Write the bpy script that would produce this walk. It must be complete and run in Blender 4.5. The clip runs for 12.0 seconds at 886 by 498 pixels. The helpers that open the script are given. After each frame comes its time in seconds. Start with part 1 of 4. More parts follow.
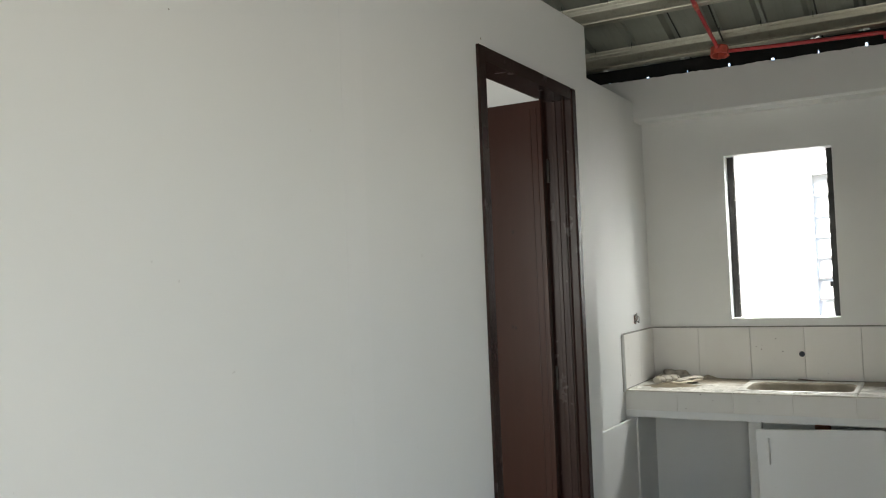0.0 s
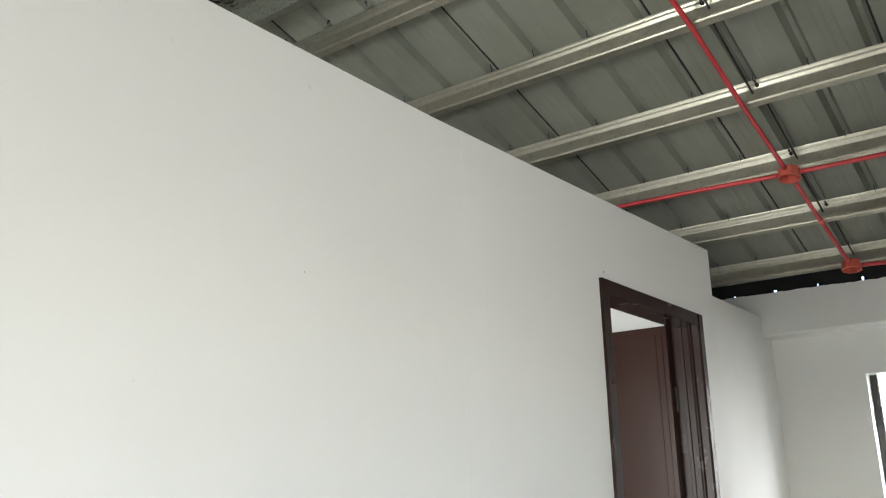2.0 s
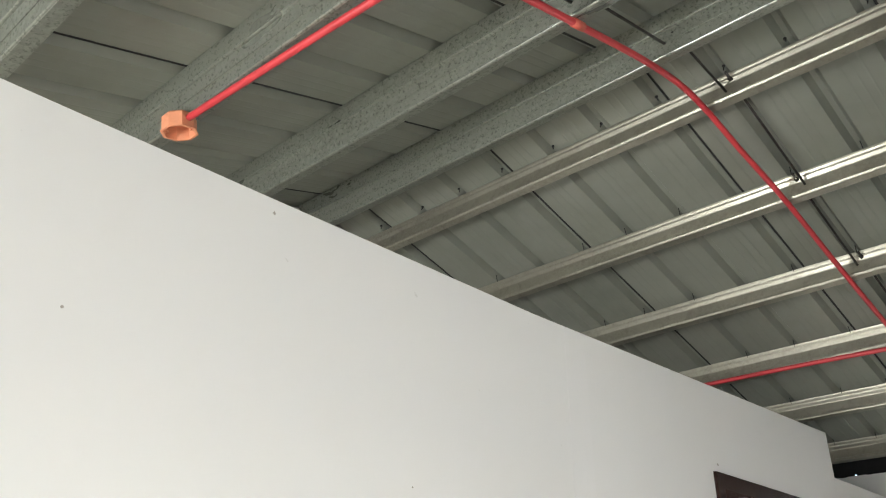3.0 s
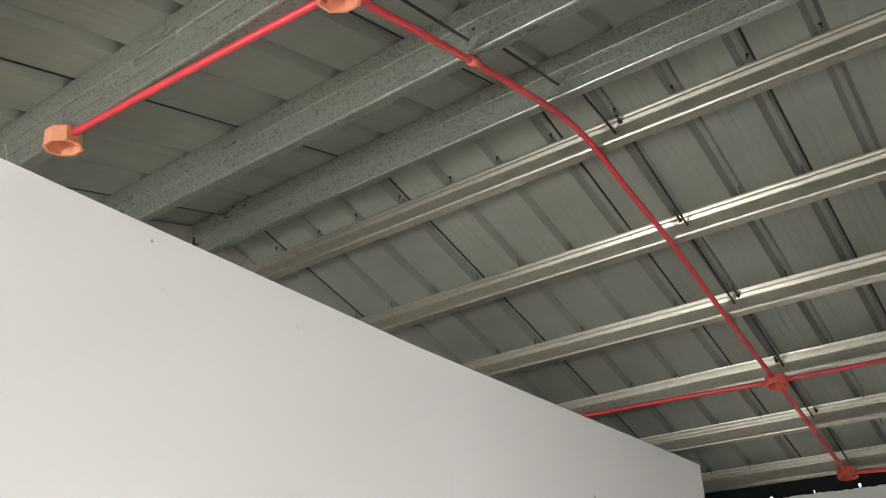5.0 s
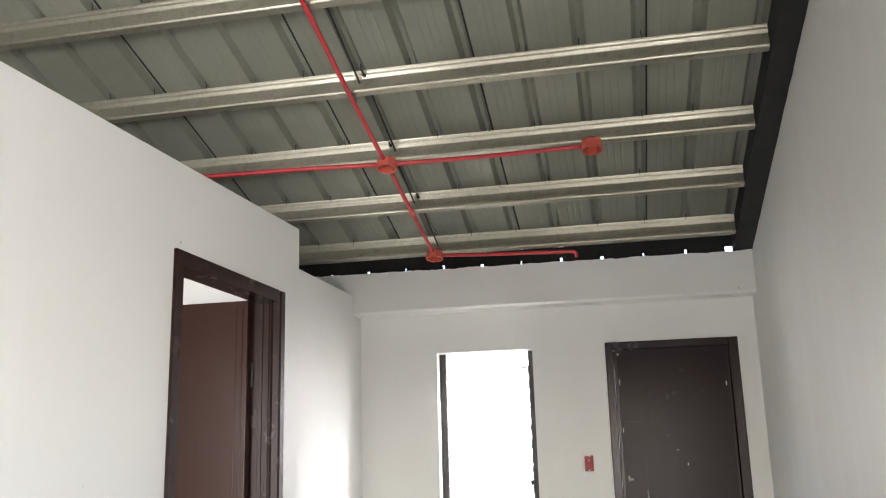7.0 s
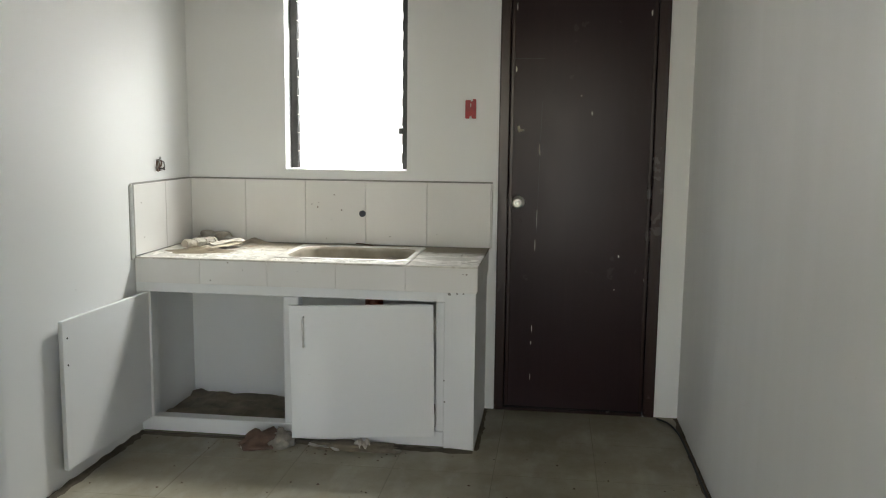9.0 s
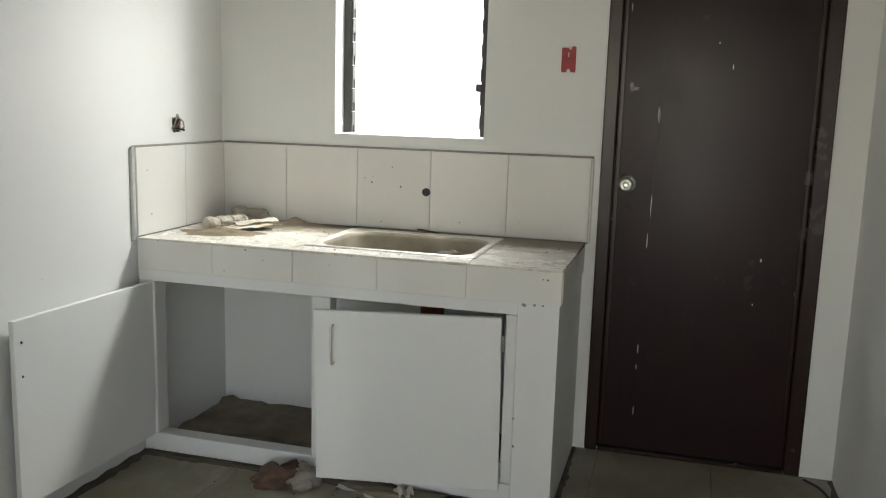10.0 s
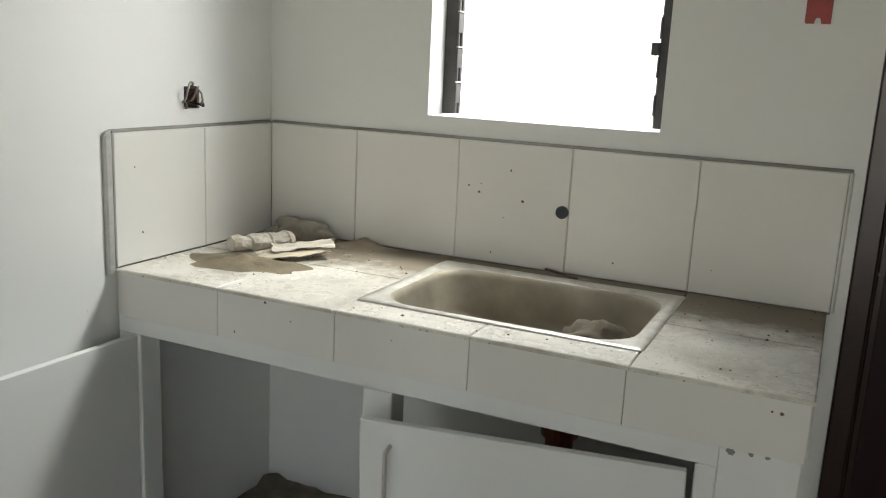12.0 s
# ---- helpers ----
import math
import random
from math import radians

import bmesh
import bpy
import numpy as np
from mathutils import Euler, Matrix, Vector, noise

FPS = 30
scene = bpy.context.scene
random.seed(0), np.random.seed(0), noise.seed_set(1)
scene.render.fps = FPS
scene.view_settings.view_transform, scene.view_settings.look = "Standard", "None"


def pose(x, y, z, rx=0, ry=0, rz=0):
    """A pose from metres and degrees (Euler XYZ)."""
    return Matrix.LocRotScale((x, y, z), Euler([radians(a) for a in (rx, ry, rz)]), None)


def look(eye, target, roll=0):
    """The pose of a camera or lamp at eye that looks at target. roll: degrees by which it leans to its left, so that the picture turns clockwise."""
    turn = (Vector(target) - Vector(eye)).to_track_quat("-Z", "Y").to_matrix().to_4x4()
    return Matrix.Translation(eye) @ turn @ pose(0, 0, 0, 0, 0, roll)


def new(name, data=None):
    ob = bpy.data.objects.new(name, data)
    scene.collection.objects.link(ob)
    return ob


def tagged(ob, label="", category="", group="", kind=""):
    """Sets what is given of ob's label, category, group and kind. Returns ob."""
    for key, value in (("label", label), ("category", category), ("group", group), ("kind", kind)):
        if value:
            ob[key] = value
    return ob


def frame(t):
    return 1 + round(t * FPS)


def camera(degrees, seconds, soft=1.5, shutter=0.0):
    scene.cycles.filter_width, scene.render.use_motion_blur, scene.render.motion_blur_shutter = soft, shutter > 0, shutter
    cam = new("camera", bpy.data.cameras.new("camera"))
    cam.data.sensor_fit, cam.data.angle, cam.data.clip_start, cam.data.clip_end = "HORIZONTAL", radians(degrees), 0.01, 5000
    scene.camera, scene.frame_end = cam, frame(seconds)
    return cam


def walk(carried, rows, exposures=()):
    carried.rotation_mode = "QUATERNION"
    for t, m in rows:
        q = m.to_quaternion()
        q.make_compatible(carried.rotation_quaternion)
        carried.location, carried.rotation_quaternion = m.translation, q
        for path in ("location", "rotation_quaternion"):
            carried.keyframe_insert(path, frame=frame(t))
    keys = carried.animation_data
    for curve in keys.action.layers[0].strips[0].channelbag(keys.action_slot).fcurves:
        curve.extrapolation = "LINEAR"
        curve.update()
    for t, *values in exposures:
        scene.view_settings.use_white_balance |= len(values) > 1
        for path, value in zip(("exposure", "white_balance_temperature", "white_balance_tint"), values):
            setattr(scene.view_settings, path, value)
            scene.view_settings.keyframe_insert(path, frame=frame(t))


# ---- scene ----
cam = camera(54.9, 12.0, soft=1.1)
PATH = [
    (0, (0.203, 0.219, 1.448), (-0.783, 1.958, 1.518), -2.3),
    (0.5, (0.2, 0.228, 1.485), (-0.848, 1.913, 1.732), -2.9),
    (1, (0.21, 0.214, 1.508), (-0.891, 1.844, 1.869), -2.8),
    (1.5, (0.195, 0.223, 1.528), (-0.935, 1.815, 1.96), -1.7),
    (2, (0.177, 0.224, 1.564), (-0.98, 1.765, 2.096), -1.2),
    (2.5, (0.156, 0.207, 1.618), (-1.052, 1.619, 2.355), -1.3),
    (2.7, (0.155, 0.191, 1.637), (-1.077, 1.531, 2.465), -1.0),
    (4.3, (0.192, 0.178, 1.678), (-0.951, 1.508, 2.64), 0.1),
    (4.5, (0.196, 0.184, 1.679), (-0.914, 1.551, 2.627), -0.4),
    (5, (0.203, 0.193, 1.675), (-0.831, 1.634, 2.598), -1.4),
    (5.5, (0.207, 0.205, 1.681), (-0.719, 1.726, 2.592), -2.1),
    (6, (0.229, 0.214, 1.679), (-0.51, 1.869, 2.525), -2.3),
    (6.5, (0.271, 0.269, 1.637), (-0.248, 2.078, 2.312), -2.0),
    (7, (0.288, 0.313, 1.595), (-0.103, 2.226, 2.031), -1.6),
    (7.5, (0.335, 0.394, 1.51), (0.007, 2.356, 1.721), -1.5),
    (7.7, (0.329, 0.507, 1.468), (0.051, 2.485, 1.581), -1.6),
    (9.3, (0.469, 1.772, 1.296), (0.183, 3.73, 1.005), 1.6),
    (9.5, (0.46, 1.959, 1.282), (0.113, 3.906, 0.984), 1.6),
    (10, (0.482, 2.4, 1.262), (-0.047, 4.3, 0.93), 1.7),
    (10.5, (0.416, 2.767, 1.248), (-0.195, 4.631, 0.857), 2.9),
    (11, (0.343, 3.055, 1.276), (-0.286, 4.908, 0.863), 1.7),
    (11.5, (0.26, 3.346, 1.267), (-0.455, 5.171, 0.872), 0.8),
    (12, (0.147, 3.516, 1.273), (-0.672, 5.291, 0.849), 2.8),
]
EXPOSURES = [(0.0, 1.8, 6540, 11), (1.0, 1.86, 6480, 12), (2.5, 2.6, 6300, 13), (4.5, 2.5, 6360, 18), (6.0, 2.65, 6360, 18), (6.5, 2.8, 6400, 18), (7.0, 2.85, 6480, 18), (7.7, 2.5, 6520, 16),
             (9.5, 2.22, 6560, 11), (10.5, 2.25, 6600, 12), (12.0, 1.9, 6600, 11)]
walk(cam, [(t, look(eye, target, roll)) for t, eye, target, roll in PATH], EXPOSURES)

# ---- world, sun, exposure ----
world = bpy.data.worlds.new("world")
scene.world = world
world.use_nodes = True
_wn = world.node_tree.nodes
_sky = _wn.new("ShaderNodeTexSky")
_sky.sky_type = "NISHITA"
_sky.sun_disc = False
_sky.sun_elevation = radians(40)
_sky.sun_rotation = radians(200)
_wn["Background"].inputs["Strength"].default_value = 0.15
world.node_tree.links.new(_sky.outputs["Color"], _wn["Background"].inputs["Color"])

sun = new("sun", bpy.data.lights.new("sun", "SUN"))
sun.data.energy = 5.0
sun.data.angle = radians(0.5)
sun.data.color = (1.0, 0.96, 0.9)
sun.matrix_world = look((-3.0, -8.0, 7.2), (0.0, 0.0, 0.0))


def sky_lamp(x, y, z, width, height, watts, target):
    """Soft daylight standing in an opening of the outer wall."""
    data = bpy.data.lights.new("opening_daylight", "AREA")
    data.shape, data.size, data.size_y, data.energy = "RECTANGLE", width, height, watts
    data.color = (0.97, 1.0, 0.95)
    ob = new("opening_daylight", data)
    ob.matrix_world = look((x, y, z), target)
    return ob


# front doorway and front window, behind the walk
sky_lamp(0.55, -1.56, 1.05, 0.8, 2.0, 5.0, (0.95, 0.6, 1.15))
# added lamp in an unseen side-wall window, lifts the left wall and near roof
sky_lamp(1.12, 1.45, 1.505, 0.96, 1.08, 1.9, (-0.3, 1.30, 2.75))
sky_lamp(-1.85, -1.56, 1.475, 0.88, 1.12, 26.0, (-1.85, 0.2, 0.6))
# sky above the back yard, over the kitchen window
sky_lamp(-0.24, 5.98, 2.46, 0.85, 0.40, 21.0, (-0.60, 4.80, 0.70))
sky_lamp(-0.534, 5.68, 1.66, 0.58, 0.80, 1.2, (-0.65, 4.68, 0.68))


# ---- materials ----
class Mat:
    """A node material with a few shorthands."""

    def __init__(self, name, rough=0.5, metal=0.0, color=(0.8, 0.8, 0.8)):
        self.m = bpy.data.materials.new(name)
        self.m.use_nodes = True
        self.n, self.l = self.m.node_tree.nodes, self.m.node_tree.links
        self.b = self.n["Principled BSDF"]
        self.b.inputs["Roughness"].default_value = rough
        self.b.inputs["Metallic"].default_value = metal
        self.b.inputs["Base Color"].default_value = (*color, 1)
        self.co = self.n.new("ShaderNodeNewGeometry").outputs["Position"]

    def noise(self, scale, detail=4.0, stretch=(1, 1, 1), rough=0.55):
        mp = self.n.new("ShaderNodeMapping")
        mp.inputs["Scale"].default_value = stretch
        self.l.new(self.co, mp.inputs["Vector"])
        t = self.n.new("ShaderNodeTexNoise")
        t.inputs["Scale"].default_value, t.inputs["Detail"].default_value = scale, detail
        t.inputs["Roughness"].default_value = rough
        self.l.new(mp.outputs["Vector"], t.inputs["Vector"])
        return t.outputs["Fac"]

    def cells(self, scale, stretch=(1, 1, 1)):
        mp = self.n.new("ShaderNodeMapping")
        mp.inputs["Scale"].default_value = stretch
        self.l.new(self.co, mp.inputs["Vector"])
        t = self.n.new("ShaderNodeTexVoronoi")
        t.inputs["Scale"].default_value = scale
        self.l.new(mp.outputs["Vector"], t.inputs["Vector"])
        return t.outputs["Color"]

    def ramp(self, fac, *stops):
        r = self.n.new("ShaderNodeValToRGB")
        e = r.color_ramp.elements
        while len(e) < len(stops):
            e.new(0.5)
        for el, (p, c) in zip(e, stops):
            el.position = p
            el.color = (*c, 1) if isinstance(c, tuple) else (c, c, c, 1)
        self.l.new(fac, r.inputs["Fac"])
        return r.outputs["Color"]

    def mix(self, fac, a, b, blend="MIX"):
        x = self.n.new("ShaderNodeMix")
        x.data_type, x.blend_type = "RGBA", blend
        for v, k in ((fac, 0), (a, 6), (b, 7)):
            if isinstance(v, (int, float)):
                x.inputs[k].default_value = (v, v, v, 1) if k else v
            elif isinstance(v, tuple):
                x.inputs[k].default_value = (*v, 1)
            else:
                self.l.new(v, x.inputs[k])
        return x.outputs[2]

    def random(self):
        return self.n.new("ShaderNodeObjectInfo").outputs["Random"]

    def color(self, c):
        self.l.new(c, self.b.inputs["Base Color"])
        return self

    def roughness(self, c):
        self.l.new(c, self.b.inputs["Roughness"])
        return self

    def bump(self, h, strength=0.2, distance=0.004):
        b = self.n.new("ShaderNodeBump")
        b.inputs["Strength"].default_value, b.inputs["Distance"].default_value = strength, distance
        self.l.new(h, b.inputs["Height"])
        self.l.new(b.outputs["Normal"], self.b.inputs["Normal"])
        return self


def paint(name, color, rough=0.42, grime=0.25, relief=0.06, sheen=0.05):
    """Rolled wall paint: faint vertical roller marks, soft clouds and a few scuffs."""
    k = Mat(name, rough)
    cloud = k.noise(0.9, 3)
    roll = k.noise(5.0, 5, (1, 1, 0.12))
    base = k.mix(k.ramp(cloud, (0.35, 0.0), (0.7, 1.0)), color, tuple(c * 0.955 for c in color))
    base = k.mix(k.ramp(roll, (0.45, 0.0), (0.75, 0.35)), base, tuple(c * 0.965 for c in color))
    spot = k.ramp(k.noise(38, 2), (0.765, 0.0), (0.80, 1.0))
    spots = k.mix(spot, 0.0, grime)
    base = k.mix(spots, base, (0.33, 0.31, 0.27))
    k.color(base)
    k.roughness(k.ramp(k.noise(7, 3, (1, 1, 0.09)), (0.3, rough - sheen), (0.7, rough + sheen)))
    k.bump(k.mix(0.5, roll, k.noise(140, 3)), relief, 0.003)
    return k.m


M_WALL = paint("white_wall_paint", (0.80, 0.80, 0.775), 0.47)
M_WALL_R = paint("white_gloss_wall_paint", (0.80, 0.80, 0.775), 0.46, 0.25, 0.2, 0.16)
M_FILLER = paint("filler_paint", (0.81, 0.808, 0.786), 0.50, 0.1)
M_FACADE = paint("outdoor_wall_paint", (0.82, 0.82, 0.80), 0.7)


def cement():
    k = Mat("bare_cement_render", 0.9)
    c = k.ramp(k.noise(3.5, 6), (0.3, (0.20, 0.185, 0.165)), (0.7, (0.33, 0.31, 0.285)))
    k.color(k.mix(k.ramp(k.noise(45, 4), (0.5, 0.0), (0.8, 0.6)), c, (0.16, 0.14, 0.12)))
    return k.bump(k.noise(60, 5), 0.5, 0.006).m


M_CEMENT = cement()


def grout(name, color):
    k = Mat(name, 0.95)
    k.color(k.ramp(k.noise(30, 5), (0.3, tuple(c * 0.75 for c in color)), (0.7, color)))
    return k.bump(k.noise(200, 3), 0.4, 0.002).m


M_GROUT = grout("grey_grout", (0.30, 0.29, 0.265))
M_GROUT_PALE = grout("pale_grout", (0.50, 0.47, 0.41))
M_EDGE = grout("grey_plaster_edge", (0.52, 0.52, 0.49))
M_GROUT_FLOOR = grout("sandy_grout", (0.285, 0.255, 0.195))
M_GROUT_BROWN = grout("brown_dirty_grout", (0.16, 0.13, 0.10))


def floor_tile():
    k = Mat("dusty_beige_floor_tile", 0.45)
    base = k.mix(k.random(), (0.30, 0.275, 0.205), (0.32, 0.29, 0.215))
    dust = k.ramp(k.noise(2.3, 6, (1, 1, 1), 0.65), (0.35, 0.0), (0.7, 1.0))
    base = k.mix(dust, base, (0.235, 0.21, 0.15))
    smear = k.ramp(k.noise(9, 6, (1, 0.4, 1)), (0.5, 0.0), (0.75, 0.6))
    base = k.mix(smear, base, (0.43, 0.40, 0.34))
    grit = k.ramp(k.noise(90, 2), (0.7, 0.0), (0.74, 0.7))
    k.color(k.mix(grit, base, (0.11, 0.09, 0.065)))
    k.roughness(k.ramp(dust, (0.0, 0.38), (1.0, 0.8)))
    return k.bump(k.noise(120, 4), 0.15, 0.002).m


M_FLOOR = floor_tile()


def wall_tile():
    k = Mat("white_glazed_tile", 0.22)
    base = k.mix(k.random(), (0.735, 0.715, 0.675), (0.765, 0.745, 0.71))
    k.color(k.mix(k.ramp(k.noise(3, 4, (1, 1, 1), 0.5), (0.45, 0.0), (0.9, 0.35)), base, (0.60, 0.55, 0.47)))
    k.roughness(k.ramp(k.noise(2, 3), (0.3, 0.36), (0.75, 0.46)))
    return k.bump(k.noise(5, 2), 0.03, 0.003).m


M_TILE = wall_tile()


def top_tile():
    """Glazed counter tile under brown building dust, splashed and lighter in front; the darkening along the back is
    dust plus painted-in shade below the window.
    """
    k = Mat("dusty_counter_tile", 0.5)
    base = k.mix(k.random(), (0.74, 0.71, 0.64), (0.79, 0.76, 0.69))
    sep = k.n.new("ShaderNodeSeparateXYZ")
    k.l.new(k.co, sep.inputs["Vector"])
    back = k.n.new("ShaderNodeMapRange")
    back.inputs["From Min"].default_value, back.inputs["From Max"].default_value = 5.16, 5.46
    k.l.new(sep.outputs["Y"], back.inputs["Value"])
    cloud = k.noise(7, 8, (1, 1, 1), 0.7)
    add = k.n.new("ShaderNodeMath")
    add.operation = "MULTIPLY_ADD"
    k.l.new(back.outputs["Result"], add.inputs[0])
    add.inputs[1].default_value = 0.62
    k.l.new(cloud, add.inputs[2])
    film = k.ramp(add.outputs["Value"], (0.42, 0.0), (0.58, 0.45), (0.82, 1.0))
    base = k.mix(film, base, (0.205, 0.17, 0.125))
    splash = k.ramp(k.noise(22, 6, (1, 1, 1), 0.65), (0.60, 0.0), (0.70, 0.75))
    base = k.mix(splash, base, (0.40, 0.335, 0.25))
    grit = k.ramp(k.noise(110, 3), (0.64, 0.0), (0.70, 0.8))
    base = k.mix(grit, base, (0.20, 0.155, 0.11))
    k.color(base)
    k.roughness(k.ramp(film, (0.0, 0.20), (0.5, 0.38), (1.0, 0.75)))
    return k.bump(k.noise(60, 5), 0.25, 0.003).m


M_TOP = top_tile()


def galvanised(name, light, dark, rough, metal, stain, blot, low=0.52, high=0.66):
    """Zinc-coated steel: fine spangle, long soft streaks along the run, dark oxide blots."""
    k = Mat(name, rough, metal)
    flakes = k.ramp(k.cells(95), (0.2, dark), (0.8, light))
    cloud = k.ramp(k.noise(4.5, 5, (0.18, 1, 1)), (0.35, 0.0), (0.7, 1.0))
    base = k.mix(cloud, flakes, tuple(c * 0.84 for c in light))
    mottle = k.ramp(k.noise(blot, 6, (0.9, 1, 1), 0.66), (low, 0.0), (high, stain))
    k.color(k.mix(mottle, base, tuple(c * 0.45 for c in dark)))
    k.roughness(k.ramp(k.noise(9, 4, (0.3, 1, 1)), (0.3, rough - 0.05), (0.75, rough + 0.10)))
    return k.bump(k.noise(34, 4, (0.3, 1, 1)), 0.03, 0.002).m


M_PURLIN = galvanised("galvanised_steel", (0.42, 0.40, 0.325), (0.36, 0.343, 0.278), 0.34, 0.74, 0.28, 30)
M_PURLIN_OLD = galvanised("weathered_galvanised_steel", (0.335, 0.35, 0.295), (0.26, 0.275, 0.23), 0.31, 0.62, 0.75, 105, 0.54, 0.62)


def sheet_metal():
    k = Mat("grey_roof_sheet_underside", 0.5, 0.25)
    streak = k.ramp(k.noise(7, 5, (1, 0.05, 0.05)), (0.3, 0.0), (0.75, 1.0))
    base = k.mix(k.random(), (0.215, 0.225, 0.185), (0.27, 0.28, 0.235))
    base = k.mix(streak, base, (0.22, 0.23, 0.195))
    k.color(k.mix(k.ramp(k.noise(2.0, 4), (0.4, 0.0), (0.7, 0.5)), base, (0.32, 0.325, 0.28)))
    k.roughness(k.ramp(k.noise(10, 4), (0.3, 0.46), (0.7, 0.6)))
    return k.bump(k.noise(30, 2, (1, 0.1, 1)), 0.06, 0.003).m


M_SHEET = sheet_metal()


def plain(name, color, rough=0.5, metal=0.0, var=0.2, scale=12.0, bump=0.15):
    k = Mat(name, rough, metal)
    k.color(k.ramp(k.noise(scale, 5), (0.3, tuple(c * (1 - var) for c in color)), (0.7, tuple(min(1, c * (1 + var * 0.5)) for c in color))))
    return k.bump(k.noise(scale * 8, 3), bump, 0.002).m


M_BLACK = plain("black_bitumen_and_lap_shade", (0.012, 0.012, 0.012), 0.75, 0, 0.5)
M_ROD = plain("dark_steel_rod", (0.05, 0.045, 0.04), 0.55, 0.6, 0.4, 40)
M_CONDUIT = plain("red_plastic_conduit", (0.55, 0.045, 0.052), 0.4, 0, 0.12, 20, 0.05)
M_BOX_RED = plain("red_orange_plastic", (0.62, 0.12, 0.08), 0.5, 0, 0.15, 30, 0.05)
M_BOX_PALE = plain("faded_orange_plastic", (0.74, 0.30, 0.16), 0.55, 0, 0.1, 30, 0.05)
M_REDBOX = plain("deep_red_plastic", (0.36, 0.024, 0.024), 0.45, 0, 0.25, 40, 0.1)
M_CHROME = plain("chrome", (0.68, 0.67, 0.64), 0.34, 1.0, 0.08, 30, 0.03)
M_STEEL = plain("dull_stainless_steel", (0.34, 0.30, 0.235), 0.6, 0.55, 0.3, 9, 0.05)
# rim steel: lighter and smoother than the bowl's
M_RIM = plain("lighter_stainless_steel", (0.60, 0.575, 0.52), 0.42, 0.6, 0.3, 22, 0.05)
M_DARK = plain("dark_window_channel", (0.045, 0.043, 0.04), 0.55, 0.3, 0.3, 30)
M_CABINET = paint("white_cabinet_paint", (0.77, 0.77, 0.755), 0.38, 0.2)
M_WIRE_GREY = plain("grey_cable", (0.30, 0.30, 0.28), 0.6, 0, 0.1, 50)
M_WIRE_BROWN = plain("brown_cable", (0.16, 0.10, 0.07), 0.6, 0, 0.2, 50)
M_CABLE = plain("black_cable", (0.02, 0.02, 0.02), 0.6, 0, 0.2, 50)
M_PAPER = plain("dirty_paper", (0.58, 0.53, 0.45), 0.9, 0, 0.22, 14, 0.3)
M_CARD = plain("dusty_cardboard", (0.55, 0.48, 0.37), 0.9, 0, 0.3, 10, 0.3)
M_DEBRIS = plain("brown_grey_debris", (0.34, 0.285, 0.215), 0.95, 0, 0.35, 12, 0.5)
M_RAG = plain("brown_rag", (0.14, 0.085, 0.06), 0.95, 0, 0.5, 18, 0.6)
M_RAG_GREY = plain("grey_dusty_rag", (0.30, 0.27, 0.225), 0.95, 0, 0.4, 18, 0.6)
M_SAND = plain("brown_sand", (0.24, 0.20, 0.145), 1.0, 0, 0.45, 9, 0.8)
M_DUST = plain("brown_dust", (0.205, 0.165, 0.11), 1.0, 0, 0.3, 16, 0.6)
M_GRIME = plain("dark_floor_grime", (0.105, 0.085, 0.06), 1.0, 0, 0.4, 14, 0.8)
M_SILT = plain("grey_brown_silt", (0.15, 0.125, 0.095), 1.0, 0, 0.4, 14, 0.8)
M_CRUMPLE = plain("grey_brown_paper", (0.36, 0.325, 0.27), 0.95, 0, 0.35, 20, 0.6)
M_PVC = plain("orange_brown_pipe", (0.26, 0.075, 0.04), 0.5, 0, 0.2, 20)
M_CHIP = plain("pale_bare_wood", (0.55, 0.50, 0.43), 0.8, 0, 0.2, 40)
M_PIPE_DARK = plain("blue_grey_pipe", (0.03, 0.035, 0.05), 0.5, 0, 0.3, 40)


def dark_wood(name, color, rough, spec):
    k = Mat(name, rough)
    k.b.inputs["Specular IOR Level"].default_value = spec
    grain = k.noise(7, 7, (9, 9, 0.35), 0.6)
    base = k.ramp(grain, (0.25, tuple(c * 0.92 for c in color)), (0.75, tuple(c * 1.06 for c in color)))
    blotch = k.ramp(k.noise(1.6, 3), (0.35, 0.0), (0.75, 0.45))
    base = k.mix(blotch, base, tuple(c * 0.72 for c in color))
    scuff = k.ramp(k.noise(16, 6, (1, 1, 0.5), 0.7), (0.70, 0.0), (0.82, 0.05))
    k.color(k.mix(scuff, base, tuple(min(1, c * 2.4 + 0.02) for c in color)))
    worn = k.mix(0.5, k.noise(3.2, 5, (1, 1, 0.6), 0.6), k.noise(14, 6))
    k.roughness(k.ramp(worn, (0.35, rough - 0.02), (0.66, rough + 0.05)))
    return k.bump(k.mix(0.35, grain, k.noise(11, 4)), 0.06, 0.002).m


M_DOOR = dark_wood("dark_brown_door_paint", (0.027, 0.0145, 0.0158), 0.23, 0.13)
M_FRAME = dark_wood("blackish_brown_frame_paint", (0.027, 0.0122, 0.0100), 0.24, 0.32)
M_DOOR_RED = dark_wood("reddish_brown_door_varnish", (0.039, 0.0142, 0.0100), 0.2, 0.38)
M_GROUND = plain("bare_earth_ground", (0.20, 0.18, 0.15), 0.95, 0, 0.35, 1.5, 0.6)
M_GLASS_DARK = plain("pale_louvre_glass", (0.66, 0.66, 0.65), 0.9, 0, 0.1, 2, 0.0)


